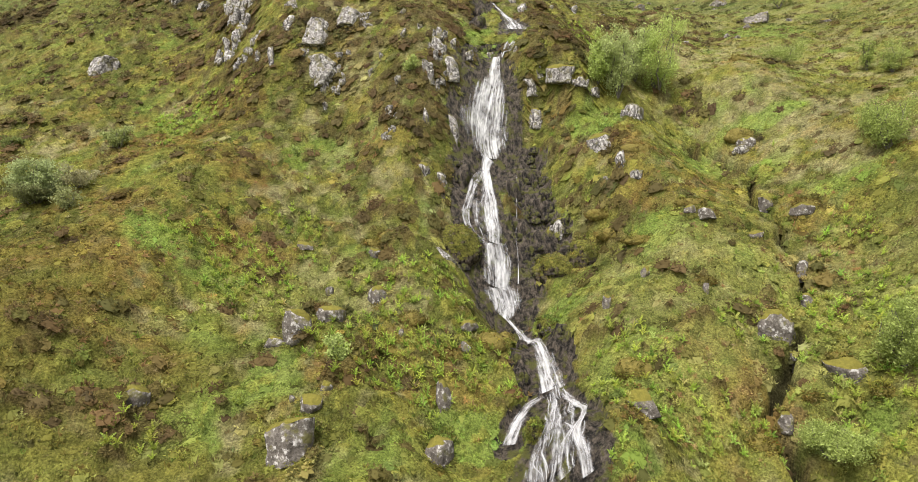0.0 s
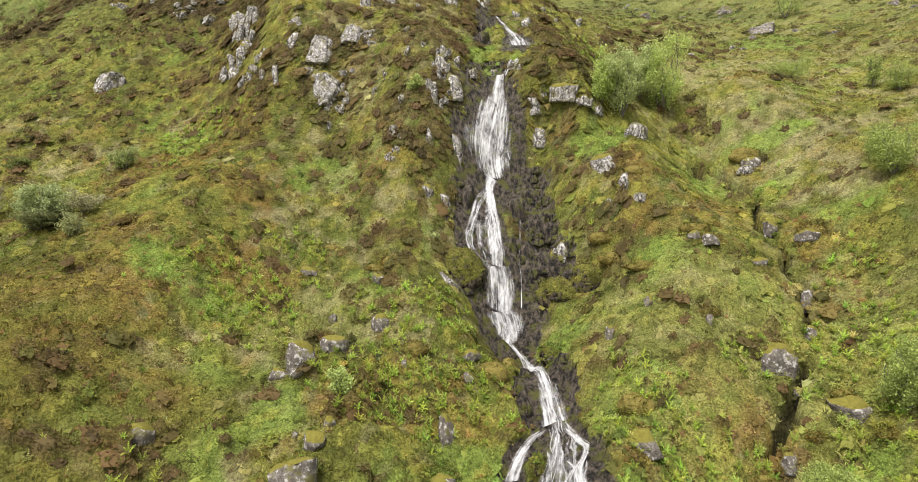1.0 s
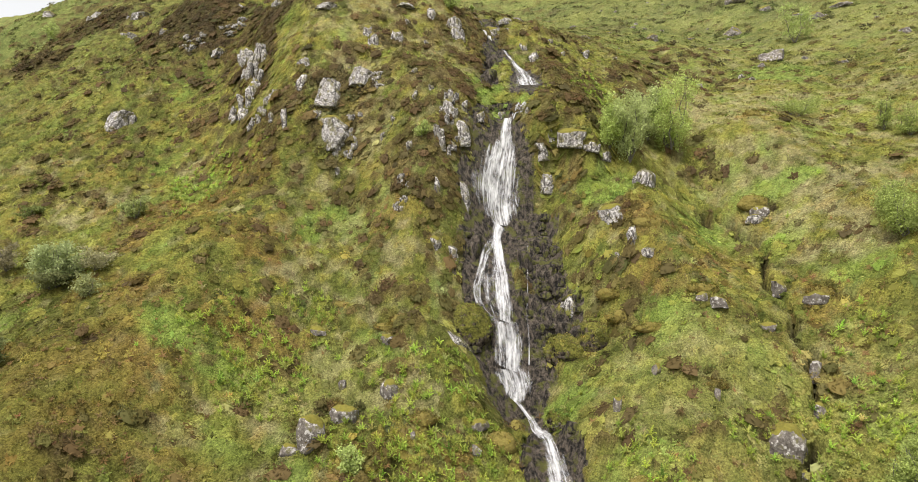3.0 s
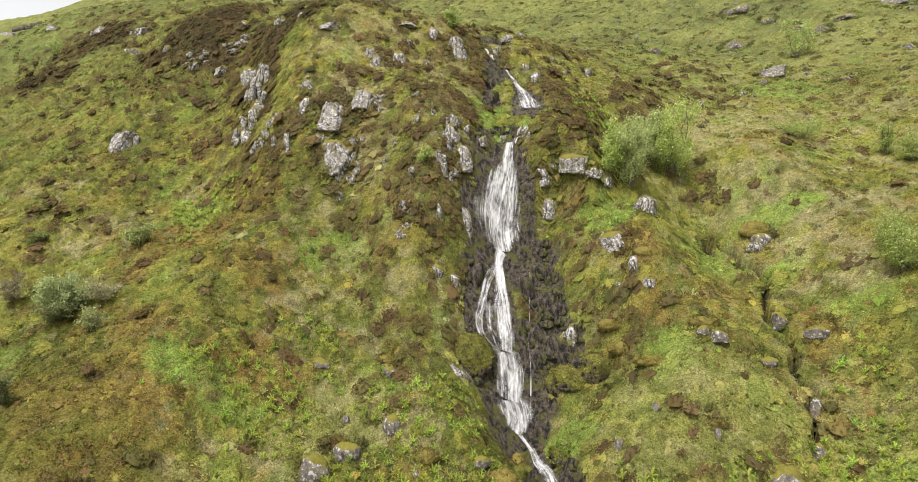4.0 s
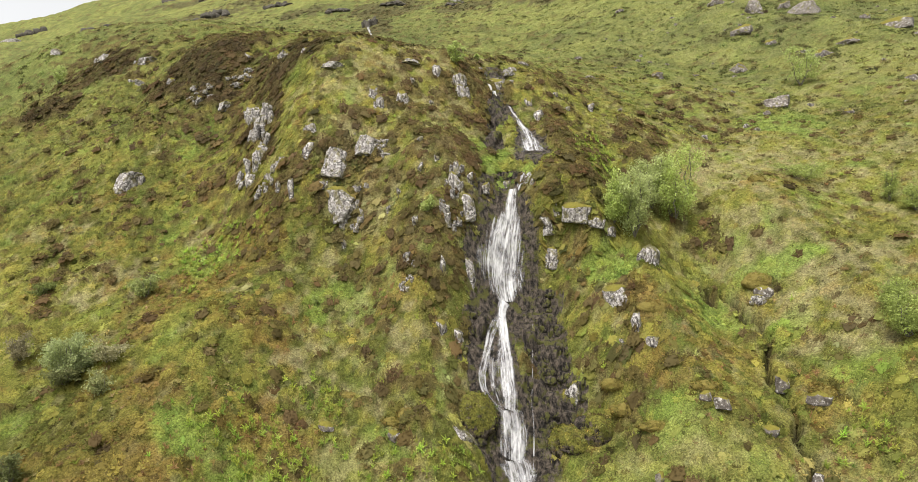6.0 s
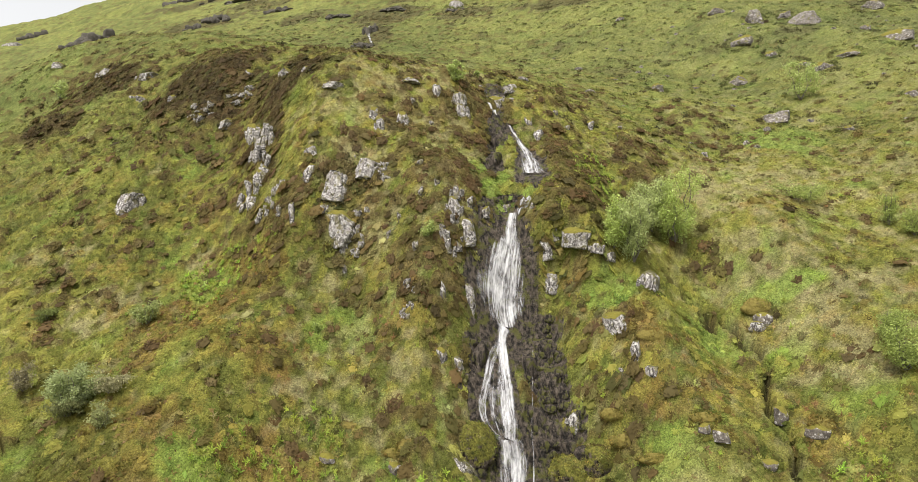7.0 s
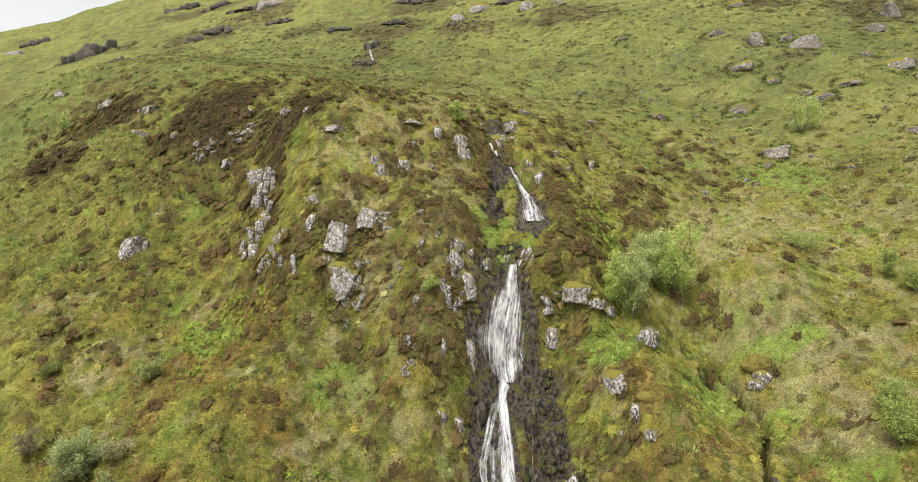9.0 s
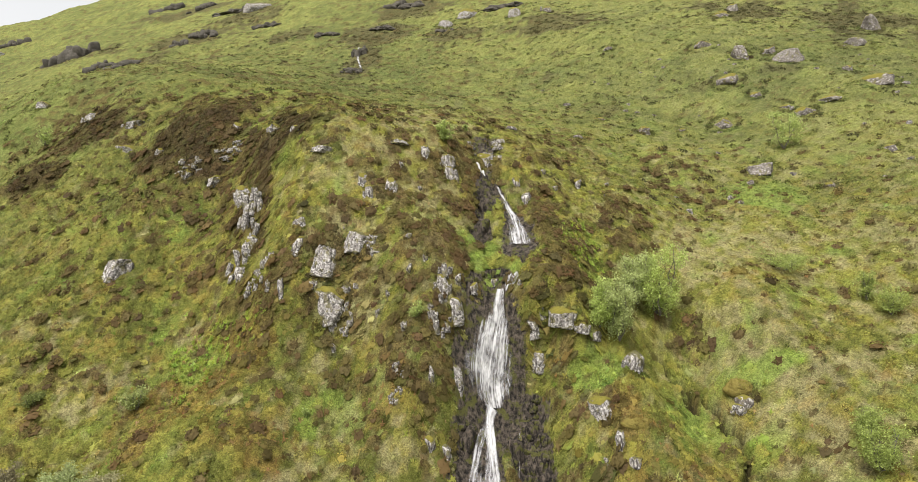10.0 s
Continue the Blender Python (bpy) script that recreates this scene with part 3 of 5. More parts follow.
KNOLLS_EAST = [  # the same on the other bank
    (8, 30, 9, -1.8), (16, 38, 9, -6.42), (20, 30, 9, -1.64), (4, 18, 9, -3.9),
    (8, 42, 9, 3.02), (4, 34, 9, -7.61), (16, 26, 9, -5.1), (32, 46, 9, -2.39),
    (16, 14, 9, -0.39), (28, 38, 9, -1.94), (0, 22, 9, -4.53), (20, 50, 9, -3.29),
    (12, 34, 9, 2.31), (24, 62, 9, -1.02), (40, 58, 9, -0.58), (12, 14, 9, -4.88),
]
SWELLS_LOW = [  # rises and hollows of the lower slope: x, y, radius, height
    (-4, 20, 2.8, 0.65), (14, 20, 2.8, -0.49), (8, 22, 2.8, 0.28), (-16, 26, 2.8, 0.65),
    (14, 28, 2.8, 0.82), (-6, 28, 2.8, -0.85), (8, 30, 2.8, -1.71), (18, 34, 2.8, -0.43),
    (6, 34, 2.8, 0.69), (-6, 34, 2.8, 0.55), (-40, 36, 14, -1.03), (10, 36, 2.8, 1.06),
    (-10, 38, 2.8, -1.29), (2, 38, 2.8, -0.9), (-2, 40, 2.8, 0.99), (16, 42, 2.8, -1.23),
    (10, 44, 2.8, -1.42), (-28, 44, 2.8, 0.84),
]
SWELLS_HIGH = [  # those of the spur and its brow
    (-16, 46, 2.8, 2.02), (2, 46, 2.8, -0.95), (-10, 46, 2.8, 0.55), (24, 46, 2.8, 0.63),
    (34, 46, 2.8, 0.55), (16, 52, 2.8, 1.17), (6, 52, 2.8, 0.39), (-22, 54, 4.5, -0.95),
    (-26, 54, 2.8, -1.2), (-4, 56, 2.8, 1.93), (6, 58, 2.8, 1.33), (26, 58, 2.8, -1.05),
    (-40, 60, 2.8, -1.21), (-30, 62, 2.8, 1.62), (-34, 64, 2.8, 1.02), (26, 68, 2.8, 1.29),
]
SWELLS_FAR = [
    (35, 56, 8, -1.7), (0, 61, 8, 0.25), (-65, 66, 8, -2.28), (-45, 71, 8, 1.74),
    (-20, 71, 8, -1.01), (-55, 106, 14, 1.36), (80, 110, 40, 0.96), (-80, 120, 25, 1.74),
    (-30, 150, 25, -1.48), (-40, 150, 25, -1.59),
]


def soft(u, k):
    return k * np.logaddexp(0, u / k)


def stream_x(y):
    return np.interp(y, STREAM_Y, STREAM_X)


def bare_hill(x, y):
    """The height of the hillside without its small unevenness."""
    z = 9.628 + 0.609 * y + 0.078 * x + -0.196 * soft(y - 48, 6) + 0.16 * soft(y - 80, 15) + -0.136 * soft(-x - 60, 25)
    off = x - stream_x(y)
    for yc, depth in zip((18, 24, 29, 34, 39, 45), [2.804, -0.861, -3.344, 0.907, -2.262, -0.051]):
        z = z + depth * np.exp(-(off / 2.6) ** 2 - ((y - yc) / 3.0) ** 2)
    for xc, rise in zip((-28, -16, -5, 9, 20), [-1.156, 2.296, 1.903, -0.183, 1.008]):
        z = z + rise * (0.5 + 0.5 * np.tanh((y - 40.5) / 1.8)) * np.exp(-((x - xc) / 7.0) ** 2 - np.maximum(y - 44, 0) ** 2 / 162)
    z = z + 0.619 * (0.5 + 0.5 * np.tanh(y - 32.3)) * np.exp(-((x - 3.2) / 3.0) ** 2 - np.maximum(y - 35, 0) ** 2 / 72)
    for xc, yc, spread, rise in BROWS + KNOLLS_WEST + KNOLLS_EAST:
        z = z + rise * np.exp(-((x - xc) ** 2 + (y - yc) ** 2) / (2 * (0.55 * spread) ** 2))
    for xc, yc, radius, rise in SWELLS_LOW + SWELLS_HIGH + SWELLS_FAR:
        z = z + rise * np.exp(-((x - xc) ** 2 + (y - yc) ** 2) / (2 * radius ** 2))
    lip = 0.5 + 0.5 * np.tanh((y - 40.1 - 0.35 * np.sin(1.3 * x)) / 0.4)
    crag_span = np.exp(-((x - 7.2) / 4.2) ** 4)
    z = z + crag_span * (1.25 * lip * np.exp(-np.maximum(y - 41, 0) ** 2 / 18) - 2.6 * (1 - lip) * np.exp(-np.maximum(39 - y, 0) ** 2 / 18))
    crest = 271 + 0.02 * x - 0.25 * soft(-x - 40, 60) - 0.4 * (y - 420)
    z = z + 0.022 * soft(y - 200, 40) * (0.5 + 0.5 * np.tanh((-x - 120) / 60))
    z = z - soft(z - crest, 6)
    return -9 + soft(z + 9, 3)


def lattice(ix, iy, seed):
    h = (ix * 374761393 + iy * 668265263 + seed * 974711) & 0x7FFFFFFF
    h = ((h ^ (h >> 13)) * 1274126177) & 0x7FFFFFFF
    return ((h ^ (h >> 16)) & 0xFFFF) / 65535.0


def value_noise(x, y, size, seed=0):
    """Smooth noise from 0 to 1, with spots of that size."""
    u, v = np.asarray(x, float) / size, np.asarray(y, float) / size
    iu, iv = np.floor(u).astype(np.int64), np.floor(v).astype(np.int64)
    fu, fv = u - iu, v - iv
    fu, fv = fu * fu * (3 - 2 * fu), fv * fv * (3 - 2 * fv)
    a = lattice(iu, iv, seed) * (1 - fu) + lattice(iu + 1, iv, seed) * fu
    b = lattice(iu, iv + 1, seed) * (1 - fu) + lattice(iu + 1, iv + 1, seed) * fu
    return a * (1 - fv) + b * fv


def fbm(x, y, size, seed=0, octaves=3):
    total, gain, sum_gain = 0, 1.0, 0
    for k in range(octaves):
        c, s = math.cos(0.6 + k), math.sin(0.6 + k)
        total = total + gain * value_noise(c * x - s * y, s * x + c * y, size / 2 ** k, seed + 17 * k)
        sum_gain, gain = sum_gain + gain, gain * 0.55
    return total / sum_gain


def cushions(x, y, size, seed):
    """Plants crowd in cushions: how high each place stands on its cushion, from 0 to 1, and a random number for each."""
    u, v = np.asarray(x, float) / size, np.asarray(y, float) * 1.15 / size
    iu, iv = np.floor(u).astype(np.int64), np.floor(v).astype(np.int64)
    near, own = np.full(u.shape, 9.0), np.zeros(u.shape)
    for du in (-1, 0, 1):
        for dv in (-1, 0, 1):
            a, b = iu + du, iv + dv
            pick = lattice(a, b, seed + 2)
            d = ((u - a - 0.1 - 0.8 * lattice(a, b, seed)) ** 2 + (v - b - 0.1 - 0.8 * lattice(a, b, seed + 1)) ** 2) * (1.5 - 0.8 * pick)
            own, near = np.where(d < near, pick, own), np.minimum(near, d)
    return np.sqrt(np.clip(1 - 1.5 * near, 0, 1)), own


def lumpiness(x, y):
    """1 where heath and moss stand in cushions, less on the smooth pastures."""
    smooth = patches(x, y, STRAW, 0.4, 61)
    return np.clip(1.0 - 0.55 * step(x, 12, 24) * step(y, 34, 42) - 0.3 * smooth - 0.45 * step(y, 60, 75), 0.3, 1.0)


def along_slope(x, y):
    """How far up the slope a place lies, in metres along the ground, so that growth keeps its size on steep faces."""
    return 0.62 * y + 0.62 * bare_hill(x, y)


def patches(x, y, areas, ragged=0.5, seed=50):
    """How far a place lies within some patches, from 0 to 1, with ragged rims."""
    x, y = np.asarray(x, float), np.asarray(y, float)
    inside = np.zeros(np.broadcast(x, y).shape)
    for xc, yc, rx, ry in areas:
        inside = np.maximum(inside, np.exp(-(((x - xc) / rx) ** 2 + ((y - yc) / ry) ** 2) ** 1.5 * 0.7))
    rim = fbm(x, y, 2.2, seed, 3) - 0.5
    return np.clip((inside + ragged * 2.4 * rim - 0.22) / 0.55, 0, 1) * (inside > 0.02)


def ditch_depth(x, y):
    x, y = np.asarray(x, float), np.asarray(y, float)
    near = np.full(np.broadcast(x, y).shape, 1e9)
    x = x + 1.6 * (fbm(x, y, 1.5, 72, 2) - 0.5)
    for (xa, ya), (xb, yb) in [*zip(DITCH, DITCH[1:]), *zip(PEAT_EDGE, PEAT_EDGE[1:])]:
        u = np.clip(((x - xa) * (xb - xa) + (y - ya) * (yb - ya)) / ((xb - xa) ** 2 + (yb - ya) ** 2), 0, 1)
        near = np.minimum(near, np.hypot(x - xa - u * (xb - xa), y - ya - u * (yb - ya)))
    width = 0.10 + 0.26 * value_noise(x, y, 1.3, 71)
    return np.exp(-(near / width) ** 2) * step(value_noise(x, y, 1.7, 73), 0.15, 0.5)


def step(v, lo, hi):
    return np.clip((v - lo) / (hi - lo), 0, 1)


def heath(x, y, up=None):
    """Where heather and rushes grow: the higher, the thicker."""
    up = along_slope(x, y) if up is None else up
    return 0.82 * fbm(0.75 * x, 1.4 * up, 0.85, 105, 2) + 0.18 * fbm(x, y, 5, 106, 2) - 0.08 - 0.08 * step(x, 10, 24) + 0.165 * patches(x, y, HEATHER, 0.7, 50) + 0.15 * patches(x, y, HEATHER_THICK, 0.5, 52) - 0.06 * step(-y, -36, -28) 


def wet_bed(x, y):
    """1 under the falls and runs of water, 0 away from them."""
    x, y = np.asarray(x, float), np.asarray(y, float)
    near = np.full(np.broadcast(x, y).shape, 9.0)
    for line in (FALL_MAIN, FALL_MID, FALL_MID_WEST, FALL_VEIL, FALL_LOW, FALL_HIGH, SPLASH, RUN, RUN_MIDDLE, RUN_EAST, RUN_WEST, RUN_EAST_LOW, RUN_FAN):
        for (xa, ya, wa), (xb, yb, wb) in zip(line, line[1:]):
            u = np.clip(((x - xa) * (xb - xa) + (y - ya) * (yb - ya)) / ((xb - xa) ** 2 + (yb - ya) ** 2 + 1e-6), 0, 1)
            near = np.minimum(near, np.hypot(x - xa - u * (xb - xa), y - ya - u * (yb - ya)) / (0.5 * (wa + u * (wb - wa)) + 0.08))
    return np.clip(2.0 - near * 1.1, 0, 1)


def bare_rock(x, y):
    return np.maximum(patches(x, y, BARE_ROCK, 0.9), wet_bed(x, y))


def hill(x, y):
    """The height of the ground, with its cushions, hummocks, rock steps and the cleft."""
    x, y = np.asarray(x, float), np.asarray(y, float)
    far = np.clip((np.hypot(x, y - 35) - 110) / 150, 0, 1)
    z = bare_hill(x, y)
    up = 0.62 * y + 0.62 * z
    z = z + 0.55 * (fbm(x, up, 4.2, 5, 3) - 0.5) + step(y, 60, 90) * (3.0 * (fbm(x, y, 14, 23, 4) - 0.5) + 0.9 * (fbm(x, 1.3 * y, 4.5, 24, 3) - 0.5))
    z = z + far * 14 * (fbm(x, y, 50, 21, 5) - 0.5)
    rocky, bed, heathy = bare_rock(x, y), wet_bed(x, y), step(heath(x, y, up), 0.55, 0.66)
    wob, wob2 = 0.5 * (fbm(x, up, 0.9, 81, 2) - 0.5), 0.5 * (fbm(x, up, 0.9, 83, 2) - 0.5)
    big, big_own = cushions(x + wob, up + wob2, 1.25, 301)
    small, small_own = cushions(x + wob, up + wob2, 0.52, 311)
    lumps = 0.34 * big * step(big_own, 0.25, 0.8) + 0.17 * small * (0.35 + 0.65 * small_own)
    z = z + lumps * lumpiness(x, y) * (1 - rocky) * (1 + 0.9 * heathy) + 0.16 * heathy * (1 - rocky)
    blocks = np.abs(fbm(x, 0.7 * up, 1.3, 33, 4) - 0.5) * 2
    z = z + rocky * (2.2 * blocks - 0.85) * (1 - 0.88 * bed) - 0.1 * bed
    return z - 1.5 * ditch_depth(x, y)


def mixed(a, b, w):
    return a * (1 - w[..., None]) + np.asarray(b) * w[..., None]


def sward(x, y):
    """The plant colour of a place: grass, moss, dry grass, bracken litter, heather, cushion by cushion, with haze mixed
    in far off.
    """
    x, y = np.asarray(x, float), np.asarray(y, float)
    up = along_slope(x, y)
    n1, n2, n3 = fbm(x, y, 9, 101, 3), fbm(x, up, 2.0, 102, 3), fbm(x, up, 0.7, 103, 2)
    wob, wob2 = 0.5 * (fbm(x, up, 0.9, 81, 2) - 0.5), 0.5 * (fbm(x, up, 0.9, 83, 2) - 0.5)
    big, small = cushions(x + wob, up + wob2, 1.25, 301)[1], cushions(x + wob, up + wob2, 0.52, 311)[1]
    pick = 0.4 * big + 0.6 * small
    lumpy = lumpiness(x, y)
    near = 1 - step(np.hypot(x, y), 60, 100)
    col = mixed(np.broadcast_to((0.115, 0.125, 0.03), (*x.shape, 3)), (0.235, 0.235, 0.052), step(0.45 * n1 + 0.35 * n2 + 0.2 * pick, 0.36, 0.62))
    col = mixed(col, (0.335, 0.295, 0.15), 0.75 * step(n3 + 0.3 * patches(x, y, STRAW, 0.5, 61) + 0.25 * (n1 - 0.5) + 0.0045 * np.clip(x, -15, 45) + 0.22 * (0.5 - big), 0.55, 0.95))
    col = mixed(col, (0.2, 0.125, 0.04), 0.7 * step(0.7 * n2 + 0.3 * small + 0.27 * patches(x, y, BRACKEN_BROWN, 0.5, 62), 0.58, 0.84))
    col = mixed(col, (0.2, 0.275, 0.056), 0.8 * step(fbm(x, y, 2.5, 104, 3) + 0.5 * patches(x, y, LUSH, 0.5, 63), 0.58, 0.86))
    col = mixed(col, (0.25, 0.235, 0.05), 0.6 * step(0.6 * small + 0.4 * big - 0.25 * (n1 - 0.5), 0.70, 0.86) * lumpy * near)
    col = mixed(col, (0.255, 0.265, 0.078), 0.45 * patches(x, y, PALE_GRASS, 0.5, 66))
    col = mixed(col, (0.138, 0.122, 0.03), 0.5 * patches(x, y, MOOR, 0.4, 67))
    # greener grass of the far slope, its blue raised to paint in distance haze
    green = mixed(np.broadcast_to((0.112, 0.13, 0.047), (*x.shape, 3)), (0.185, 0.2, 0.064), step(0.5 * fbm(x, y, 22, 111, 4) + 0.5 * fbm(x, 1.6 * y, 4.0, 112, 3), 0.36, 0.62))
    far = 0.8 * step(np.hypot(x, y), 55, 95)
    col = col * (1 - far[..., None]) + green * far[..., None]
    col = mixed(col, (0.082, 0.07, 0.036), 0.75 * step(fbm(x, y, 8, 107, 4) + 0.5 * patches(x, y, HEATHER_FAR, 0.6, 51), 0.66, 0.82) * step(y, 75, 95))
    col = mixed(col, (0.112, 0.08, 0.034), 0.75 * step(heath(x, y, up) + 0.06 * (big - 0.5) + 0.05 * (small - 0.5), 0.57, 0.62))
    col = mixed(col, (0.068, 0.05, 0.028), 0.7 * patches(x, y, HEATHER_THICK[:6], 0.5, 52))
    col = col * (0.84 + 0.32 * small)[..., None]
    # near-black towards the bottom of the cleft and along the peat edge
    return mixed(col, (0.03, 0.025, 0.014), 0.9 * step(ditch_depth(x, y), 0.2, 0.55))


def spread_lines(reach):
    """Distances that grow by the same share, out to that reach."""
    return (1.16 ** np.arange(1, 64) - 1) * reach / (1.16 ** 63 - 1)


# the sheet is a fan: finer where the valley narrows, wider apart up the hill and towards the horizon
rows_up = 14.0 * np.exp(0.0053 * np.arange(0, 695))
rows_far = rows_up[-1] * np.exp(0.03 * np.arange(1, 36))
rows_down = np.arange(13.7, -22.0, -0.3)
GY = np.concatenate([rows_down[-1] - spread_lines(700)[::-1] - 0.2, rows_down[::-1], rows_up, rows_far])
fan = np.arange(-0.98, 0.9801, 0.005)
scale = np.maximum(GY, 14.0)
side = spread_lines(1.0)
XX = np.concatenate([-(0.98 * scale)[:, None] - side[::-1] * (1400 + 4 * scale)[:, None], fan * scale[:, None], (0.98 * scale)[:, None] + side * (1400 + 4 * scale)[:, None]], 1)
YY = np.broadcast_to(GY[:, None], XX.shape)
ZZ = hill(XX, YY)
me = bpy.data.meshes.new("ground")
ny, nx = XX.shape
idx = np.arange(nx * ny).reshape(ny, nx)
quads = np.stack([idx[:-1, :-1], idx[:-1, 1:], idx[1:, 1:], idx[1:, :-1]], -1).reshape(-1, 4)


def fill_mesh(me, co, faces):
    """Puts places and equal-sided faces, as arrays, into an empty mesh."""
    n, k = faces.shape
    me.vertices.add(len(co))
    me.vertices.foreach_set("co", np.ascontiguousarray(co, np.float32).ravel())
    me.loops.add(n * k)
    me.loops.foreach_set("vertex_index", faces.astype(np.int32).ravel())
    me.polygons.add(n)
    me.polygons.foreach_set("loop_start", np.arange(0, n * k, k, dtype=np.int32))
    me.update(calc_edges=True)
    return me


fill_mesh(me, np.stack([XX.ravel(), YY.ravel(), ZZ.ravel()], 1), quads)
me.polygons.foreach_set("use_smooth", np.ones(len(quads), bool))
ground = tagged(new("ground", me), "steep grassy hillside with moss, heather and bracken", "ground", kind="structure")


def set_tint(me, rgb):
    """A colour for each vertex: the base colour of what grows there."""
    layer = me.color_attributes.new("tint", "FLOAT_COLOR", "POINT")
    layer.data.foreach_set("color", np.concatenate([rgb, np.ones((len(rgb), 1))], 1).astype(np.float32).ravel())


set_tint(me, sward(XX.ravel(), YY.ravel()))
me.attributes.new("rock", "FLOAT", "POINT").data.foreach_set("value", bare_rock(XX.ravel(), YY.ravel()).astype(np.float32))
me.materials.append(M_GROUND)

# ---- helpers for things ----
rng = np.random.default_rng(11)


def part(name, me, material, parent=None, label="", smooth=False):
    """Links a mesh as one object, under a thing or a part."""
    if material:
        me.materials.append(material)
    if smooth:
        me.polygons.foreach_set("use_smooth", np.ones(len(me.polygons), bool))
    ob = new(name, me)
    if parent:
        ob.parent = parent
    if label:
        tagged(ob, label)
    return ob


def ball(subdivisions):
    bm = bmesh.new()
    bmesh.ops.create_icosphere(bm, subdivisions=subdivisions, radius=1.0)
    co = np.array([v.co[:] for v in bm.verts])
    fa = np.array([[v.index for v in f.verts] for f in bm.faces])
    bm.free()
    return co, fa


BALL_LOW, BALL_ROUGH, BALL_FINE = ball(2), ball(3), ball(4)


def rumple(p, size, seed):
    """Smooth noise in space, about 0, for points p."""
    a = value_noise(p[:, 0] + 0.7 * p[:, 2] + seed, p[:, 1] - 0.4 * p[:, 2], size, seed)
    b = value_noise(p[:, 2] + 0.5 * p[:, 0] - seed, p[:, 1] + 0.6 * p[:, 0], size, seed + 7)
    return a + b - 1


def stone_shape(width, deep, high, seed, jagged=1.0, coarse=False):
    """A broken block: a ball cut by steep and slanting cleavage planes, then slightly roughened."""
    r = np.random.default_rng(seed)
    co, fa = BALL_LOW if coarse or width < 0.45 else BALL_FINE if 1.6 < width < 4 else BALL_ROUGH
    p = co * 1.5
    start = r.uniform(0, 6.28)
    cuts = [(start + 1.05 * i + r.uniform(-0.3, 0.3), r.uniform(-0.15, 0.3), r.uniform(0.72, 1.0)) for i in range(6)]
    cuts += [(r.uniform(0, 6.28), r.uniform(0.5, 1.2), r.uniform(0.75, 1.05)) for _ in range(4)]
    cuts += [(r.uniform(0, 6.28), 1.45, r.uniform(0.8, 1.0)), (r.uniform(0, 6.28), -1.45, 0.95)]
    cuts += [(r.uniform(0, 6.28), r.uniform(-0.4, 0.9), r.uniform(0.95, 1.15)) for _ in range(6)]
    for _ in range(2):
        for a, e, reach in cuts:
            n = np.array([math.cos(a) * math.cos(e), math.sin(a) * math.cos(e), math.sin(e)])
            p = p - np.maximum(p @ n - reach, 0)[:, None] * n
    ledge = np.floor(2.2 * p[:, 2] + 0.5 * p[:, 0] + r.uniform(0, 1)) % 2
    p = p * (1 - 0.035 * jagged * ledge)[:, None]
    gap = p[:, 0] * math.cos(start) + p[:, 1] * math.sin(start) + 0.15 * p[:, 2] + 0.1 * rumple(p, 0.5, seed + 9)
    p = p * (1 - 0.12 * jagged * np.exp(-(gap / 0.06) ** 2))[:, None]
    p = p + co * 0.05 * jagged * rumple(p, 0.7, seed)[:, None] + co * 0.03 * rumple(p, 0.25, seed + 3)[:, None]
    return p * (width / 2, deep / 2, high / 2), fa


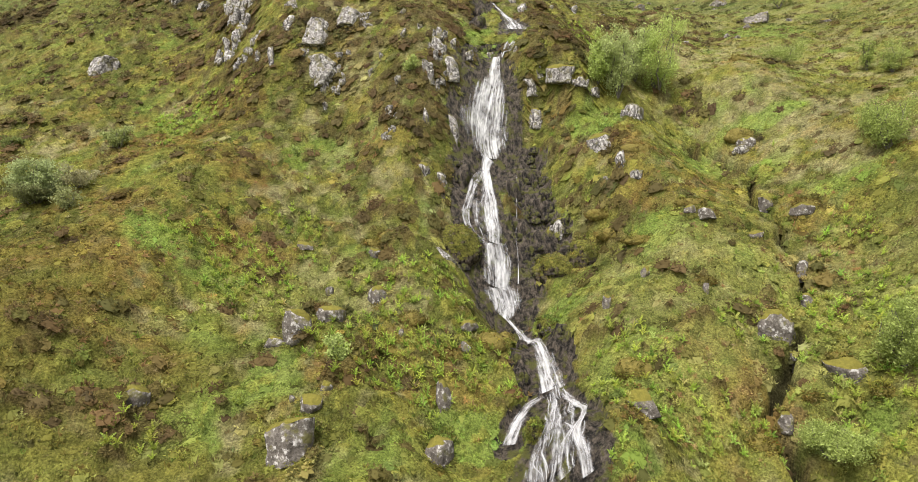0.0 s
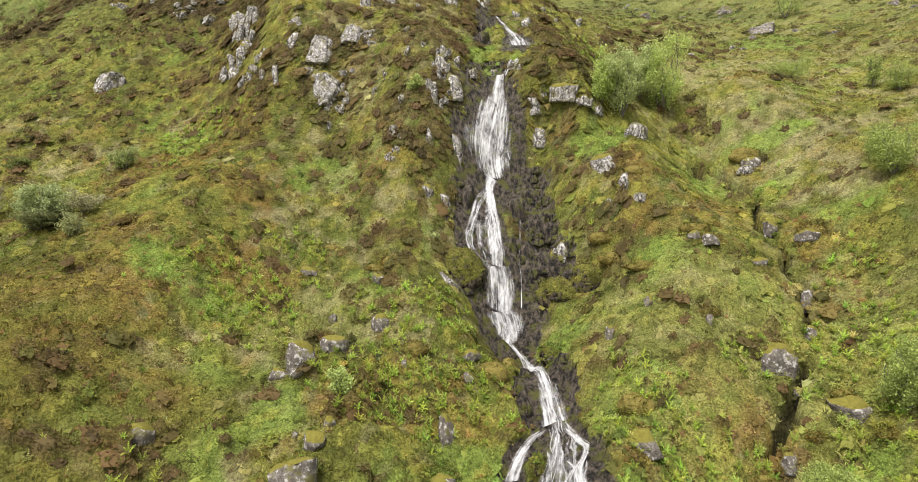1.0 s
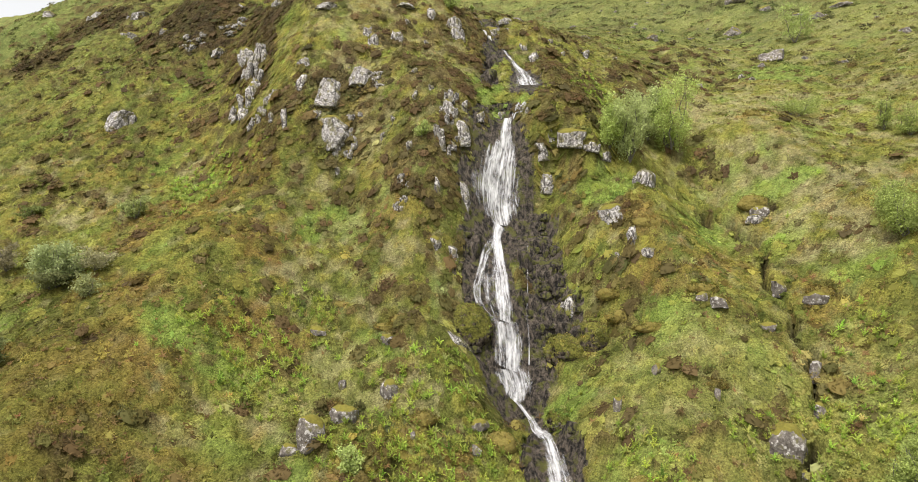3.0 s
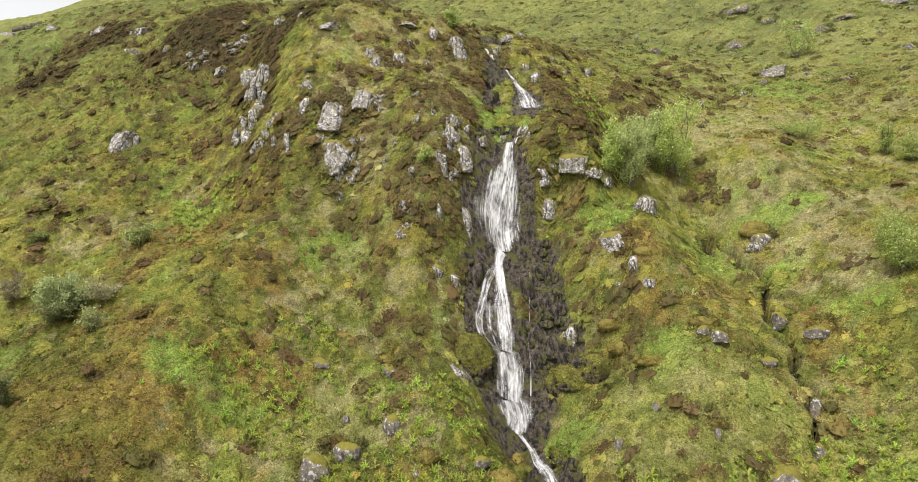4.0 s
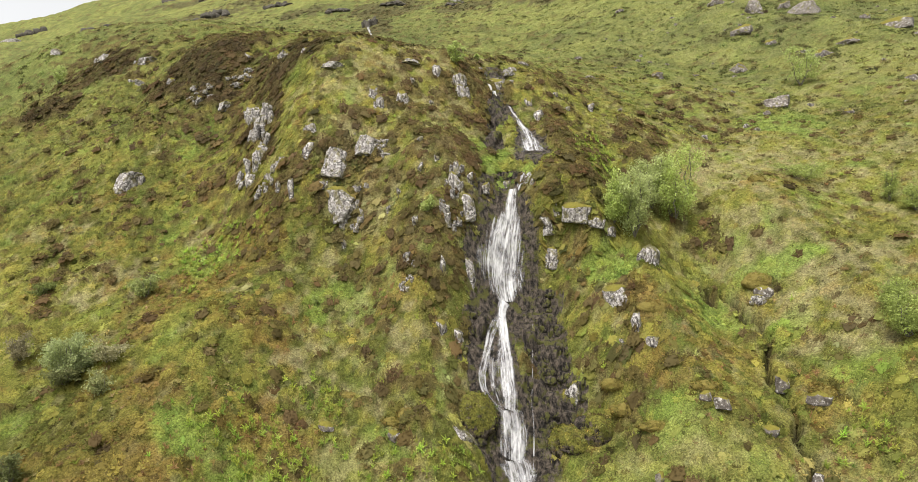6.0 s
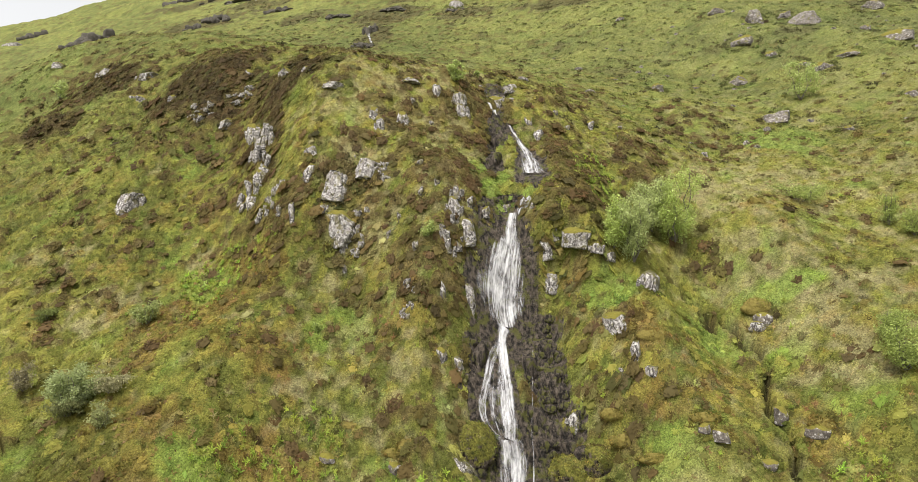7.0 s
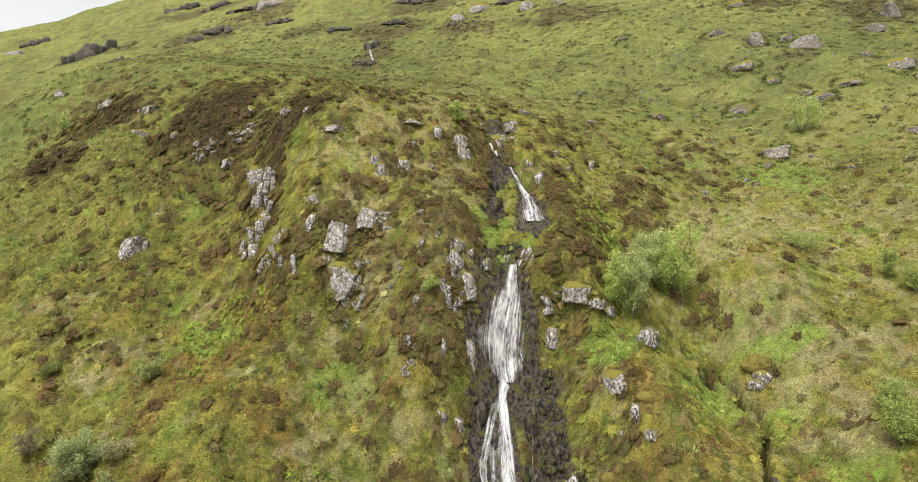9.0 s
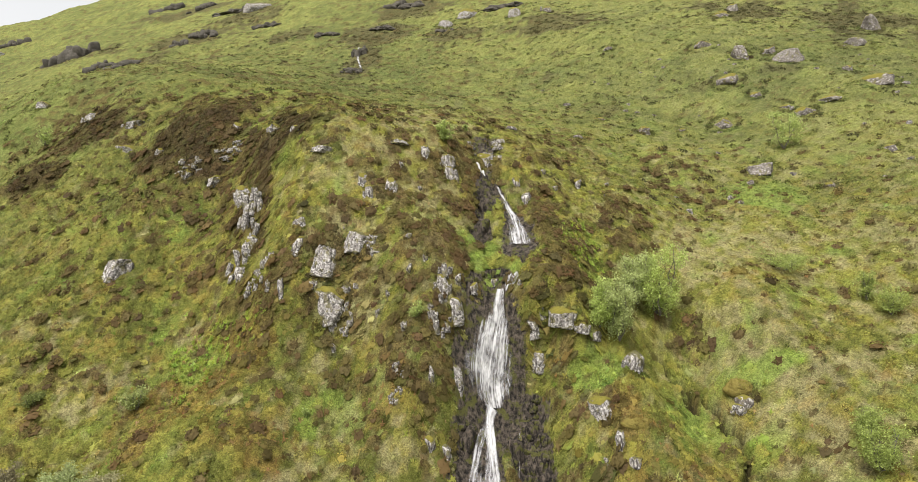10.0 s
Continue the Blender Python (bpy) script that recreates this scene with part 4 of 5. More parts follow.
def rock(x, y, width, high, material, label, group, moss=True, name="rock", proud=0.0):
    """A rock bedded in the slope, with moss on its upper side where it is large."""
    seed = int(abs(x * 131 + y * 717)) % 99991
    deep = 0.9 * width + 0.25 * high
    p, fa = stone_shape(width * 1.12, deep, high * (1.25 + 0.2 * proud), seed)
    me = fill_mesh(bpy.data.meshes.new(name), p, fa)
    ob = part(name, me, material)
    seat = float(np.median(hill(x + np.array((-0.3, 0.0, 0.3)) * width, np.full(3, y))))
    ob.location = (x, y + (0.3 - 0.2 * proud) * deep, seat + (0.04 + 0.2 * proud) * high)
    ob.rotation_euler = (radians(-12 + (seed % 17) - 8), radians(seed % 21 - 10), radians(seed % 41 - 20))
    tagged(ob, label, "rock", group)
    if 1.0 < width < 2.6 and name == "rock" and not proud:  # broken blocks that belong to it
        r = np.random.default_rng(seed + 77)
        for _ in range(3):
            bw, bh = width * r.uniform(0.2, 0.42), high * r.uniform(0.5, 1.0)
            q, qf = stone_shape(bw, bw, bh, seed + int(r.integers(1, 999)))
            block = part("block", fill_mesh(bpy.data.meshes.new("block"), q, qf), material, ob)
            block.location = (width * r.uniform(-0.65, 0.65), -0.15 * deep + r.uniform(-0.15, 0.15) * deep, high * r.uniform(-0.4, 0.15))
            block.rotation_euler = (r.uniform(-0.2, 0.2), r.uniform(-0.25, 0.25), r.uniform(0, 3))
    if moss and (width > 0.8 or (proud and width > 0.45)) and (proud or seed % 5 < 4):
        tri = p[fa]
        nrm = np.cross(tri[:, 1] - tri[:, 0], tri[:, 2] - tri[:, 0])
        nrm /= np.linalg.norm(nrm, axis=1)[:, None] + 1e-9
        ragged = rumple(tri.mean(1), 0.4 * width, seed + 11)
        keep = fa[(nrm[:, 2] + 0.25 * ragged > 0.45) & (tri.mean(1)[:, 2] > 0.1 * high)]
        if len(keep) > 12:
            used, inv = np.unique(keep, return_inverse=True)
            top = p[used] * (1.012, 1.012, 1.0) + np.array((0, 0, 0.02)) + 0.03 * rumple(p[used], 0.15, seed)[:, None] * np.array((0.3, 0.3, 1))
            sides = np.sort(inv.reshape(-1, 3)[:, [0, 1, 1, 2, 2, 0]].reshape(-1, 2), axis=1)
            sides, times = np.unique(sides, axis=0, return_counts=True)
            rim = np.unique(sides[times == 1])
            mid = top[:, :2].mean(0)
            top[:, 2] += 0.07 * width * np.clip(1 - (np.hypot(*(top[:, :2] - mid).T) / (0.5 * width)) ** 2, 0, 1)
            top[rim] = p[used][rim] * 0.99
            cap = fill_mesh(bpy.data.meshes.new("moss_cap"), top, inv.reshape(-1, 3))
            part("moss_cap", cap, M_MOSS, ob, "olive moss and turf cap", True)
    return ob


for places, label, group in (
        (ROCKS_SPUR, "pale grey lichened outcrop jutting from heather", "rocks of the spur"),
        (ROCKS_WEST_BANK, "grey and white lichened rock beside the falls", "rocks of the west bank"),
        (ROCKS_EAST_BANK, "grey lichened rock with mossy top in the bank", "rocks of the east bank"),
        (ROCKS_LOWER_WEST, "lichen-spotted boulder half buried in turf", "boulders of the lower slope"),
        (ROCKS_LOWER_EAST, "speckled grey boulder sunk in ferns and grass", "boulders of the lower slope"),
        ([(x, y, 0.82 * w, 0.8 * h) for x, y, w, h in ROCKS_UPPER], "large weathered grey boulder lying on pasture", "boulders of the upper slope"),
        ([(x, y, 0.8 * w, 0.85 * h) for x, y, w, h in ROCKS_PASTURE], "small grey stone lying in short grass", "stones of the upper slope"),
        (CRAGS_BROW, "low grey outcrop along the heathery brow", "outcrops of the brow")):
    for x, y, w, h in places:
        rock(x, y, w, h, M_BOULDER if "slope" in group else M_ROCK, label, group, proud=0.6 if group == "boulders of the lower slope" else 0.0)

# small stones scattered over the upper slope
strewn_stones = np.random.default_rng(5)
for _ in range(48):
    y = strewn_stones.uniform(58, 108)
    x = strewn_stones.uniform(0.12, 0.82) * y
    size = strewn_stones.uniform(0.35, 0.95)
    rock(x, y, size, size * strewn_stones.uniform(0.5, 0.9), M_ROCK, "small pale stone lying in short hill grass", "stones of the upper slope", moss=False)

# broken ledges in the bed of the falls
ledges = []
while len(ledges) < 90:
    x, y = rng.uniform(-3, 8), rng.uniform(17, 44)
    if patches(x, y, BARE_ROCK, 0.9) > 0.6 and wet_bed(x, y) < 0.35:
        ledges.append((x, y, rng.uniform(0.35, 0.95), rng.uniform(0.25, 0.7)))
for x, y, w, h in ledges:
    rock(x, y, w, h, M_WET, "dark wet ledge in the bed of the falls", "wet ledges", moss=False, name="rock_ledge")


def crag(x, y, w, h, count, material, label, group, across, tall):
    """A broken face: upright blocks crowded on the slope."""
    ob = tagged(new("crag"), label, "crag", group)
    ob.location = (x, y, float(hill(x, y)))
    r = np.random.default_rng(int(abs(x * 31 + y * 17)))
    for _ in range(count):
        bw, bh = w * r.uniform(*across), h * r.uniform(*tall)
        q, qf = stone_shape(bw, bw, bh, int(r.integers(1, 9999)), 1.3, count < 20 and w > 4.5)
        block = part("block", fill_mesh(bpy.data.meshes.new("block"), q, qf), material, ob)
        dx, dy = w * r.uniform(-0.45, 0.45), h * r.uniform(-0.4, 0.4)
        block.location = (dx, dy + 0.15 * bw, float(hill(x + dx, y + dy)) - ob.location[2] + 0.1 * bh)
        block.rotation_euler = (r.uniform(-0.3, 0.2), r.uniform(-0.25, 0.25), r.uniform(0, 3))


for x, y, w, h in CRAGS_FAR:
    crag(x, y, w, h, 16, M_CRAG, "dark broken crag on the far hillside", "far crags", (0.2, 0.45), (0.3, 0.65))
for x, y, w, h in SCARPS:
    crag(x, y, w, h, 16, M_ROCK, "cracked grey rock face showing through heather", "scarps of the spur", (0.16, 0.34), (0.22, 0.42))
for x, y, w, h in BOULDERS_MOSSY:
    p, fa = BALL_FINE
    p = p * (1 + 0.3 * rumple(p, 0.7, int(x * 9)) + 0.1 * rumple(p, 0.22, int(y * 9)))[:, None] * (0.52 * w, 0.5 * w, 0.55 * h)
    hump = part("boulder", fill_mesh(bpy.data.meshes.new("boulder"), p, fa), M_HUMP)
    hump.location = (x, y + 0.3 * w, float(hill(x, y)))
    tagged(hump, "rounded boulder thickly grown with moss and grass", "boulder", "mossy boulders")
for x, y, w, h in MOSS_MOUNDS:
    p, fa = BALL_ROUGH
    p = p * (1 + 0.25 * rumple(p, 0.7, int(x * 9)) + 0.1 * rumple(p, 0.25, int(y * 9)))[:, None] * (0.48 * w, 0.55 * h, 0.38 * h)
    mound = part("moss_mound", fill_mesh(bpy.data.meshes.new("moss_mound"), p, fa), M_MOUND, smooth=True)
    mound.location = (x, y + 0.05 * w, float(hill(x, y)))
    mound.rotation_euler = (radians(42), 0, 0)
    tagged(mound, "rounded brown and yellow mossy mound on the slope", "moss", "moss mounds")
for x, y, w, h in PALE_SLAB:
    slab = rock(x, y - 0.3, w, h, M_ROCK, "pale slanting rock edge under a mossy boulder", "rocks of the west bank", moss=False, name="slanting_rock")
    slab.rotation_euler = (0, radians(40), 0)
for x, y, w, h in [c for c in ROCKS_WET if wet_bed(c[0], c[1]) < 0.5]:
    rock(x, y, w * 1.1, h, M_WET, "dark wet rock slab in the spray", "wet slabs of the falls", moss=False, name="rock_slab")


# ---- water ----
def along(points, pitch=0.18):
    """A smooth line through (x, y, width), with even steps."""
    p = np.array(points, float)
    d = np.r_[0, np.cumsum(np.hypot(np.diff(p[:, 0]), np.diff(p[:, 1])) + 0.02)]
    s = np.linspace(0, d[-1], max(int(d[-1] / pitch), 4) + 1)
    q = np.stack([np.interp(s, d, p[:, i]) for i in range(3)], 1)
    for _ in range(2):
        q[1:-1] = 0.25 * q[:-2] + 0.5 * q[1:-1] + 0.25 * q[2:]
    return q


def strip(center, side, widths, us, lift, edge_of, offset):
    """A band of water over the ground: places, faces, uv and how near the middle each place is."""
    n, m = len(center), len(us)
    x = center[:, :1] + side[:, :1] * us * widths[:, None]
    y = center[:, 1:2] + side[:, 1:2] * us * widths[:, None]
    z = hill(x, y) + lift
    run = np.r_[0, np.cumsum(np.linalg.norm(np.diff(np.c_[x[:, m // 2], y[:, m // 2], z[:, m // 2]], axis=0), axis=1))]
    co = np.stack([x.ravel(), y.ravel(), z.ravel()], 1)
    i = np.arange(n * m).reshape(n, m)
    fa = np.stack([i[:-1, :-1], i[:-1, 1:], i[1:, 1:], i[1:, :-1]], -1).reshape(-1, 4)
    uv = np.stack([(us * widths[:, None]).ravel() + offset, np.repeat(run, m) + offset], 1)
    return co, fa, uv, np.broadcast_to(edge_of(us), (n, m)).ravel()


def water_mesh(name, strips):
    co, fa, uv, ed, base = [], [], [], [], 0
    for c, f, u, e in strips:
        co.append(c), fa.append(f + base), uv.append(u), ed.append(e)
        base += len(c)
    co, fa, uv, ed = np.concatenate(co), np.concatenate(fa), np.concatenate(uv), np.concatenate(ed)
    me = fill_mesh(bpy.data.meshes.new(name), co, fa)
    me.uv_layers.new(name="flow").data.foreach_set("uv", uv[fa.ravel()].astype(np.float32).ravel())
    me.attributes.new("edge", "FLOAT", "POINT").data.foreach_set("value", ed.astype(np.float32))
    return me


def fall(parent, name, points, threads, label="", body=1.0):
    q = along(points)
    t = np.gradient(q[:, :2], axis=0)
    t /= np.linalg.norm(t, axis=1)[:, None] + 1e-9
    side = np.stack([t[:, 1], -t[:, 0]], 1)
    side = side * 0.35 + np.where(side[:, :1] < 0, -1.0, 1.0) * np.array([[0.65, 0.0]]) if abs(t[:, 1]).mean() > 0.6 else side
    across = np.linspace(-0.5, 0.5, max(int(q[:, 2].max() / 0.14), 4) + 1)
    body = strip(q[:, :2], side, q[:, 2], across, 0.24, lambda u: body * (1 - (2 * np.abs(u)) ** 3), rng.uniform(0, 9))
    ob = part(name, water_mesh(name, [body]), M_WATER, parent, label, True)
    bands = []
    for _ in range(int(0.4 * threads)):
        n = len(q)
        a = int(rng.integers(0, max(n - 4, 1)))
        b = min(n, a + int(rng.integers(4, max(n // 2, 6))))
        if b - a < 3:
            continue
        u0, u1 = rng.uniform(-0.46, 0.46, 2)
        u1 = u0 + 0.3 * (u1 - u0)
        wander = np.linspace(u0, u1, b - a) + 0.03 * np.sin(np.arange(b - a) * rng.uniform(0.3, 1.2) + rng.uniform(0, 6))
        mid = q[a:b, :2] + side[a:b] * (wander * q[a:b, 2])[:, None]
        w = rng.uniform(0.06, 0.16) * np.sin(np.linspace(0.25, 2.9, b - a)) * min(1.0, 0.5 + 0.4 * q[:, 2].max())
        bands.append(strip(mid, side[a:b], w, np.array([-0.5, 0.0, 0.5]), rng.uniform(0.25, 0.29), lambda u: 1 - 1.2 * np.abs(u), rng.uniform(0, 99)))
    if bands:
        part("water_threads", water_mesh("water_threads", bands), M_THREAD, ob, "white threads of falling water", True)
    return ob


falls = tagged(new("waterfall"), "white waterfall dropping in steps down wet rock", "waterfall", kind="structure")
fall(falls, "top_spout", FALL_TOP, 16, "", 1.4)
fall(falls, "high_fall", FALL_HIGH, 30)
fall(falls, "lip", FALL_LIP, 10)
fall(falls, "main_fall", FALL_MAIN, 70, "fanned sheet of white water", 1.1)
fall(falls, "middle_fall", FALL_MID, 40, "", 1.2)
fall(falls, "west_fall", FALL_MID_WEST, 22, "", 0.8)
fall(falls, "veil", FALL_VEIL, 24, "", 0.55)
fall(falls, "lower_fall", FALL_LOW, 50, "straight curtain of white threads", 1.0)
fall(falls, "splash_pool", SPLASH, 40, "foaming apron at the foot of the falls", 1.0)
fall(falls, "trickle", TRICKLE_EAST, 8, "", 0.8)
brook = tagged(new("stream"), "foaming stream splitting over dark rocks", "stream", kind="structure")
fall(brook, "run", RUN, 40, "", 1.0)
fall(brook, "west_branch", RUN_WEST, 30, "", 0.9)
fall(brook, "middle_branch", RUN_MIDDLE, 50, "", 0.65)
fall(brook, "east_branch", RUN_EAST, 30, "", 1.0)
fall(brook, "east_branch", RUN_EAST_LOW, 30, "", 0.9)
fall(brook, "foam_fan", RUN_FAN, 90, "thin white strands over dark rock", 0.45)
far_brook = tagged(new("far_stream"), "thin white trickle on the far slope", "stream", kind="structure")
fall(far_brook, "run", TRICKLE_FAR, 6)



# ---- plants ----
def merge(name, shapes, which, x, y, size, turn, lean, tint, sink=0.03, squash=None):
    """One mesh out of many copies of a few triangle shapes, set on the ground; tint: a colour for each."""
    z = hill(x, y) - sink
    rise_y, rise_x = np.clip((bare_hill(x, y + 0.4) - bare_hill(x, y - 0.4)) / 0.8, -0.3, 1.1), np.clip((bare_hill(x + 0.4, y) - bare_hill(x - 0.4, y)) / 0.8, -1.5, 1.5)
    cos, fas, cols, base = [], [], [], 0
    for k, (co, fa) in enumerate(shapes):
        sel = np.nonzero(which == k)[0]
        if not len(sel):
            continue
        c, s = np.cos(turn[sel])[:, None], np.sin(turn[sel])[:, None]
        px, py, pz = co[None, :, 0] * c - co[None, :, 1] * s, co[None, :, 0] * s + co[None, :, 1] * c, np.broadcast_to(co[None, :, 2], (len(sel), len(co)))
        if squash is not None:
            pz = pz * squash[sel][:, None]
        g = size[sel][:, None]
        py = py - lean * pz
        pz = pz + rise_y[sel][:, None] * py + rise_x[sel][:, None] * px  # lies along the slope
        out = np.stack([x[sel][:, None] + g * px, y[sel][:, None] + g * py, z[sel][:, None] + g * pz], -1)
        n = len(co)
        cos.append(out.reshape(-1, 3))
        fas.append((fa[None] + (np.arange(len(sel)) * n)[:, None, None] + base).reshape(-1, 3))
        cols.append(np.repeat(tint[sel], n, axis=0))
        base += n * len(sel)
    me = fill_mesh(bpy.data.meshes.new(name), np.concatenate(cos), np.concatenate(fas))
    set_tint(me, np.concatenate(cols))
    return me


def tuft_shape(blades, seed):
    r = np.random.default_rng(seed)
    co, fa = [], []
    for _ in range(blades):
        a, out, high, w = r.uniform(0, 6.28), r.uniform(0.1, 0.75), r.uniform(0.5, 1.0), r.uniform(0.05, 0.10)
        bx, by = 0.28 * r.normal(size=2)
        d, s = np.array([math.cos(a), math.sin(a)]), np.array([-math.sin(a), math.cos(a)]) * w
        k = len(co)
        m = np.array([bx, by]) + d * out * 0.45
        co += [(bx - s[0], by - s[1], 0), (bx + s[0], by + s[1], 0), (m[0] + s[0] * 0.7, m[1] + s[1] * 0.7, high * 0.7), (bx + d[0] * out, by + d[1] * out, high * (0.95 - 0.4 * out))]
        fa += [(k, k + 1, k + 2), (k, k + 2, k + 3)]
    return np.array(co), np.array(fa)


def clump_shape(leaves, seed, size):
    """A low dome of small sprigs, as heather grows."""
    r = np.random.default_rng(seed)
    co, fa = [], []
    for _ in range(leaves):
        a, h = r.uniform(0, 6.28), r.uniform(0, 1) ** 0.8
        rad = math.sqrt(1 - h * h) * r.uniform(0.55, 1.05)
        c = np.array([math.cos(a) * rad, math.sin(a) * rad, 0.62 * h * r.uniform(0.75, 1.1)])
        u, v = r.normal(size=3), r.normal(size=3) + np.array([c[0], c[1], 0.9])
        u, v = u / np.linalg.norm(u) * size, v / np.linalg.norm(v) * size * 1.9
        k = len(co)
        co += [tuple(c - u - v * 0.4), tuple(c + u - v * 0.4), tuple(c + v)]
        fa += [(k, k + 1, k + 2)]
    return np.array(co), np.array(fa)


def fern_shape(fronds, seed):
    """A shuttlecock of arching fronds with leaflets to both sides."""
    r = np.random.default_rng(seed)
    co, fa = [], []
    for i in range(fronds):
        a = 6.28 * i / fronds + r.uniform(-0.4, 0.4)
        d, s = np.array([math.cos(a), math.sin(a), 0]), np.array([-math.sin(a), math.cos(a), 0])
        reach, high = r.uniform(0.35, 0.75), r.uniform(0.8, 1.25)
        at = lambda t: d * reach * t ** 1.3 + np.array([0, 0, high * (1.5 * t - 0.75 * t * t)])
        for j in range(5):
            t0, t1 = 0.18 + 0.16 * j, 0.18 + 0.16 * (j + 1)
            w = 0.20 * (1 - t0) + 0.04
            for sign in (-1, 1):
                k = len(co)
                tip = at(t0 + 0.12) + s * sign * w + np.array([0, 0, -0.04])
                co += [tuple(at(t0)), tuple(at(t1)), tuple(tip)]
                fa += [(k, k + 1, k + 2)]
    return np.array(co), np.array(fa)


def strewn(n, x0, x1, y0, y1):
    return rng.uniform(x0, x1, n), rng.uniform(y0, y1, n)


def fanned(n, y0, y1, wide=0.96):
    """Places spread evenly over the widening slope."""
    y = np.sqrt(rng.uniform(y0 ** 2, y1 ** 2, n))
    return rng.uniform(-wide, wide, n) * y, y


def on_turf(x, y, limit=0.6):
    keep = (bare_rock(x, y) < limit) & (ditch_depth(x, y) < 0.5)
    return x[keep], y[keep]


def mild(col, amount=0.12):
    return np.clip(col * (1 + amount * rng.normal(size=(len(col), 1))) * (1 + 0.05 * rng.normal(size=col.shape)), 0.004, 0.9)


def jitter(col, amount=0.22):
    dry = rng.uniform(size=(len(col), 1))
    col = np.where(dry < 0.10, 0.5 * col + 0.5 * np.array((0.34, 0.29, 0.13)), np.where(dry > 0.86, col * 0.6, col))
    return np.clip(col * (1 + amount * rng.normal(size=(len(col), 1))) * (1 + 0.08 * rng.normal(size=col.shape)), 0.004, 0.9)


def dome_shape(seed, sprigs=34):
    """A ragged cushion: a low core close to the ground under a coat of short sprigs."""
    r = np.random.default_rng(seed)
    co, fa = BALL_COARSE
    long = r.uniform(1.0, 1.7)
    p = co * (1 + 0.2 * r.normal(size=(len(co), 1))) * (0.72 * long, 0.72, 0.3) - (0, 0, 0.08)
    fa = fa[co[fa].mean(1)[:, 2] > 0.05]
    q, qf = clump_shape(sprigs, seed + 40, 0.125)
    q = q * (long, 1.0, 0.85)
    return np.concatenate([p, q]), np.concatenate([fa, qf + len(p)])


BALL_COARSE = ball(1)
DOMES = [dome_shape(s + 500) for s in range(14)]
SPRAYS = [clump_shape(22, s + 170, 0.2) for s in range(6)]
TUFTS = [tuft_shape(8, s) for s in range(6)]
SPARSE = [tuft_shape(4, s + 40) for s in range(4)]
CUSHIONS = [clump_shape(30, s + 70, 0.15) for s in range(5)]
FERNS = [fern_shape(6, s) for s in range(5)]


def sow(name, label, category, shapes, x, y, low, high, tint, material, lean=0.25, sink=0.03, flat=None):
    n = len(x)
    size = rng.uniform(low, high, n) if high else low
    turn = rng.normal(size=n) * 0.35 if shapes is DOMES else rng.uniform(0, 6.28, n)
    me = merge(name, shapes, rng.integers(0, len(shapes), n), x, y, size, turn, lean, tint, sink, flat)
    me.materials.append(material)
    return tagged(new(name, me), label, category, kind="stuff")


# grass
x, y = on_turf(*fanned(24000, 15, 62))
sow("grass", "tufts of green and straw-coloured hill grass", "grass", TUFTS, x, y, 0.1, 0.26, jitter(sward(x, y) * 1.14), M_GRASS)
x, y = on_turf(*strewn(18000, -95, 95, 44, 130))
keep = ~((np.abs(x) < 34) & (y < 60))
x, y = x[keep], y[keep]
sow("far_grass", "short hill grass on the upper slope", "grass", SPARSE, x, y, 0.2, 0.42, jitter(sward(x, y) * 1.14), M_GRASS)

# cushions of moss, bilberry and fine grass
x, y = on_turf(*fanned(36000, 15, 64), 0.5)
heathy = step(heath(x, y), 0.54, 0.63)
steep = step((bare_hill(x, y + 0.5) - bare_hill(x, y - 0.5)), 0.75, 1.6)
keep = rng.uniform(size=len(x)) < (0.4 * lumpiness(x, y) ** 2) * (1 - heathy) + 0.1 + 0.45 * steep
x, y = x[keep], y[keep]
sow("moss_cushions", "low cushions of yellow-green moss, bilberry and fine grass", "moss", DOMES, x, y, 0.12 + 0.3 * rng.uniform(size=len(x)) ** 2, None, mild(sward(x, y) * np.where(rng.uniform(size=(len(x), 1)) < 0.3, np.array((0.62, 0.56, 0.56)), 1.18)), M_LEAF, 0.1, 0.04, rng.uniform(0.5, 1.0, len(x)))


# grass and moss on the mossy boulders
for hump in [o for o in scene.objects if o.name.split(".")[0] in ("boulder", "moss_mound")]:
    v = np.array([q.co[:] for q in hump.data.vertices])
    v = v[(v[:, 2] > (0.1 if len(v) > 700 else -0.3) * v[:, 2].max()) & (rng.uniform(size=len(v)) < (0.16 if len(v) > 700 else 0.45))]
    base = np.array(hump.location)
    col = jitter(sward(v[:, 0] + base[0], v[:, 1] + base[1]) if hump.name[0] == "b" else 0.5 * sward(v[:, 0] + base[0], v[:, 1] + base[1]) + np.array((0.10, 0.07, 0.015)), 0.25)
    cos, fas, cols = [], [], []
    for i, q in enumerate(v):
        c, f = CUSHIONS[i % 5] if i % 2 else TUFTS[i % 6]
        a, g = rng.uniform(0, 6.28), rng.uniform(0.1, 0.24)
        turned = np.stack([c[:, 0] * math.cos(a) - c[:, 1] * math.sin(a), c[:, 0] * math.sin(a) + c[:, 1] * math.cos(a), c[:, 2]], 1) * g
        fas.append(f + sum(len(k) for k in cos)), cos.append(turned + q), cols.append(np.repeat(col[i:i + 1], len(c), 0))
    me = fill_mesh(bpy.data.meshes.new("moss_coat"), np.concatenate(cos), np.concatenate(fas))
    set_tint(me, np.concatenate(cols))
    tagged(part("moss_coat", me, M_GRASS, hump, "tufts of moss and grass"), kind="stuff")

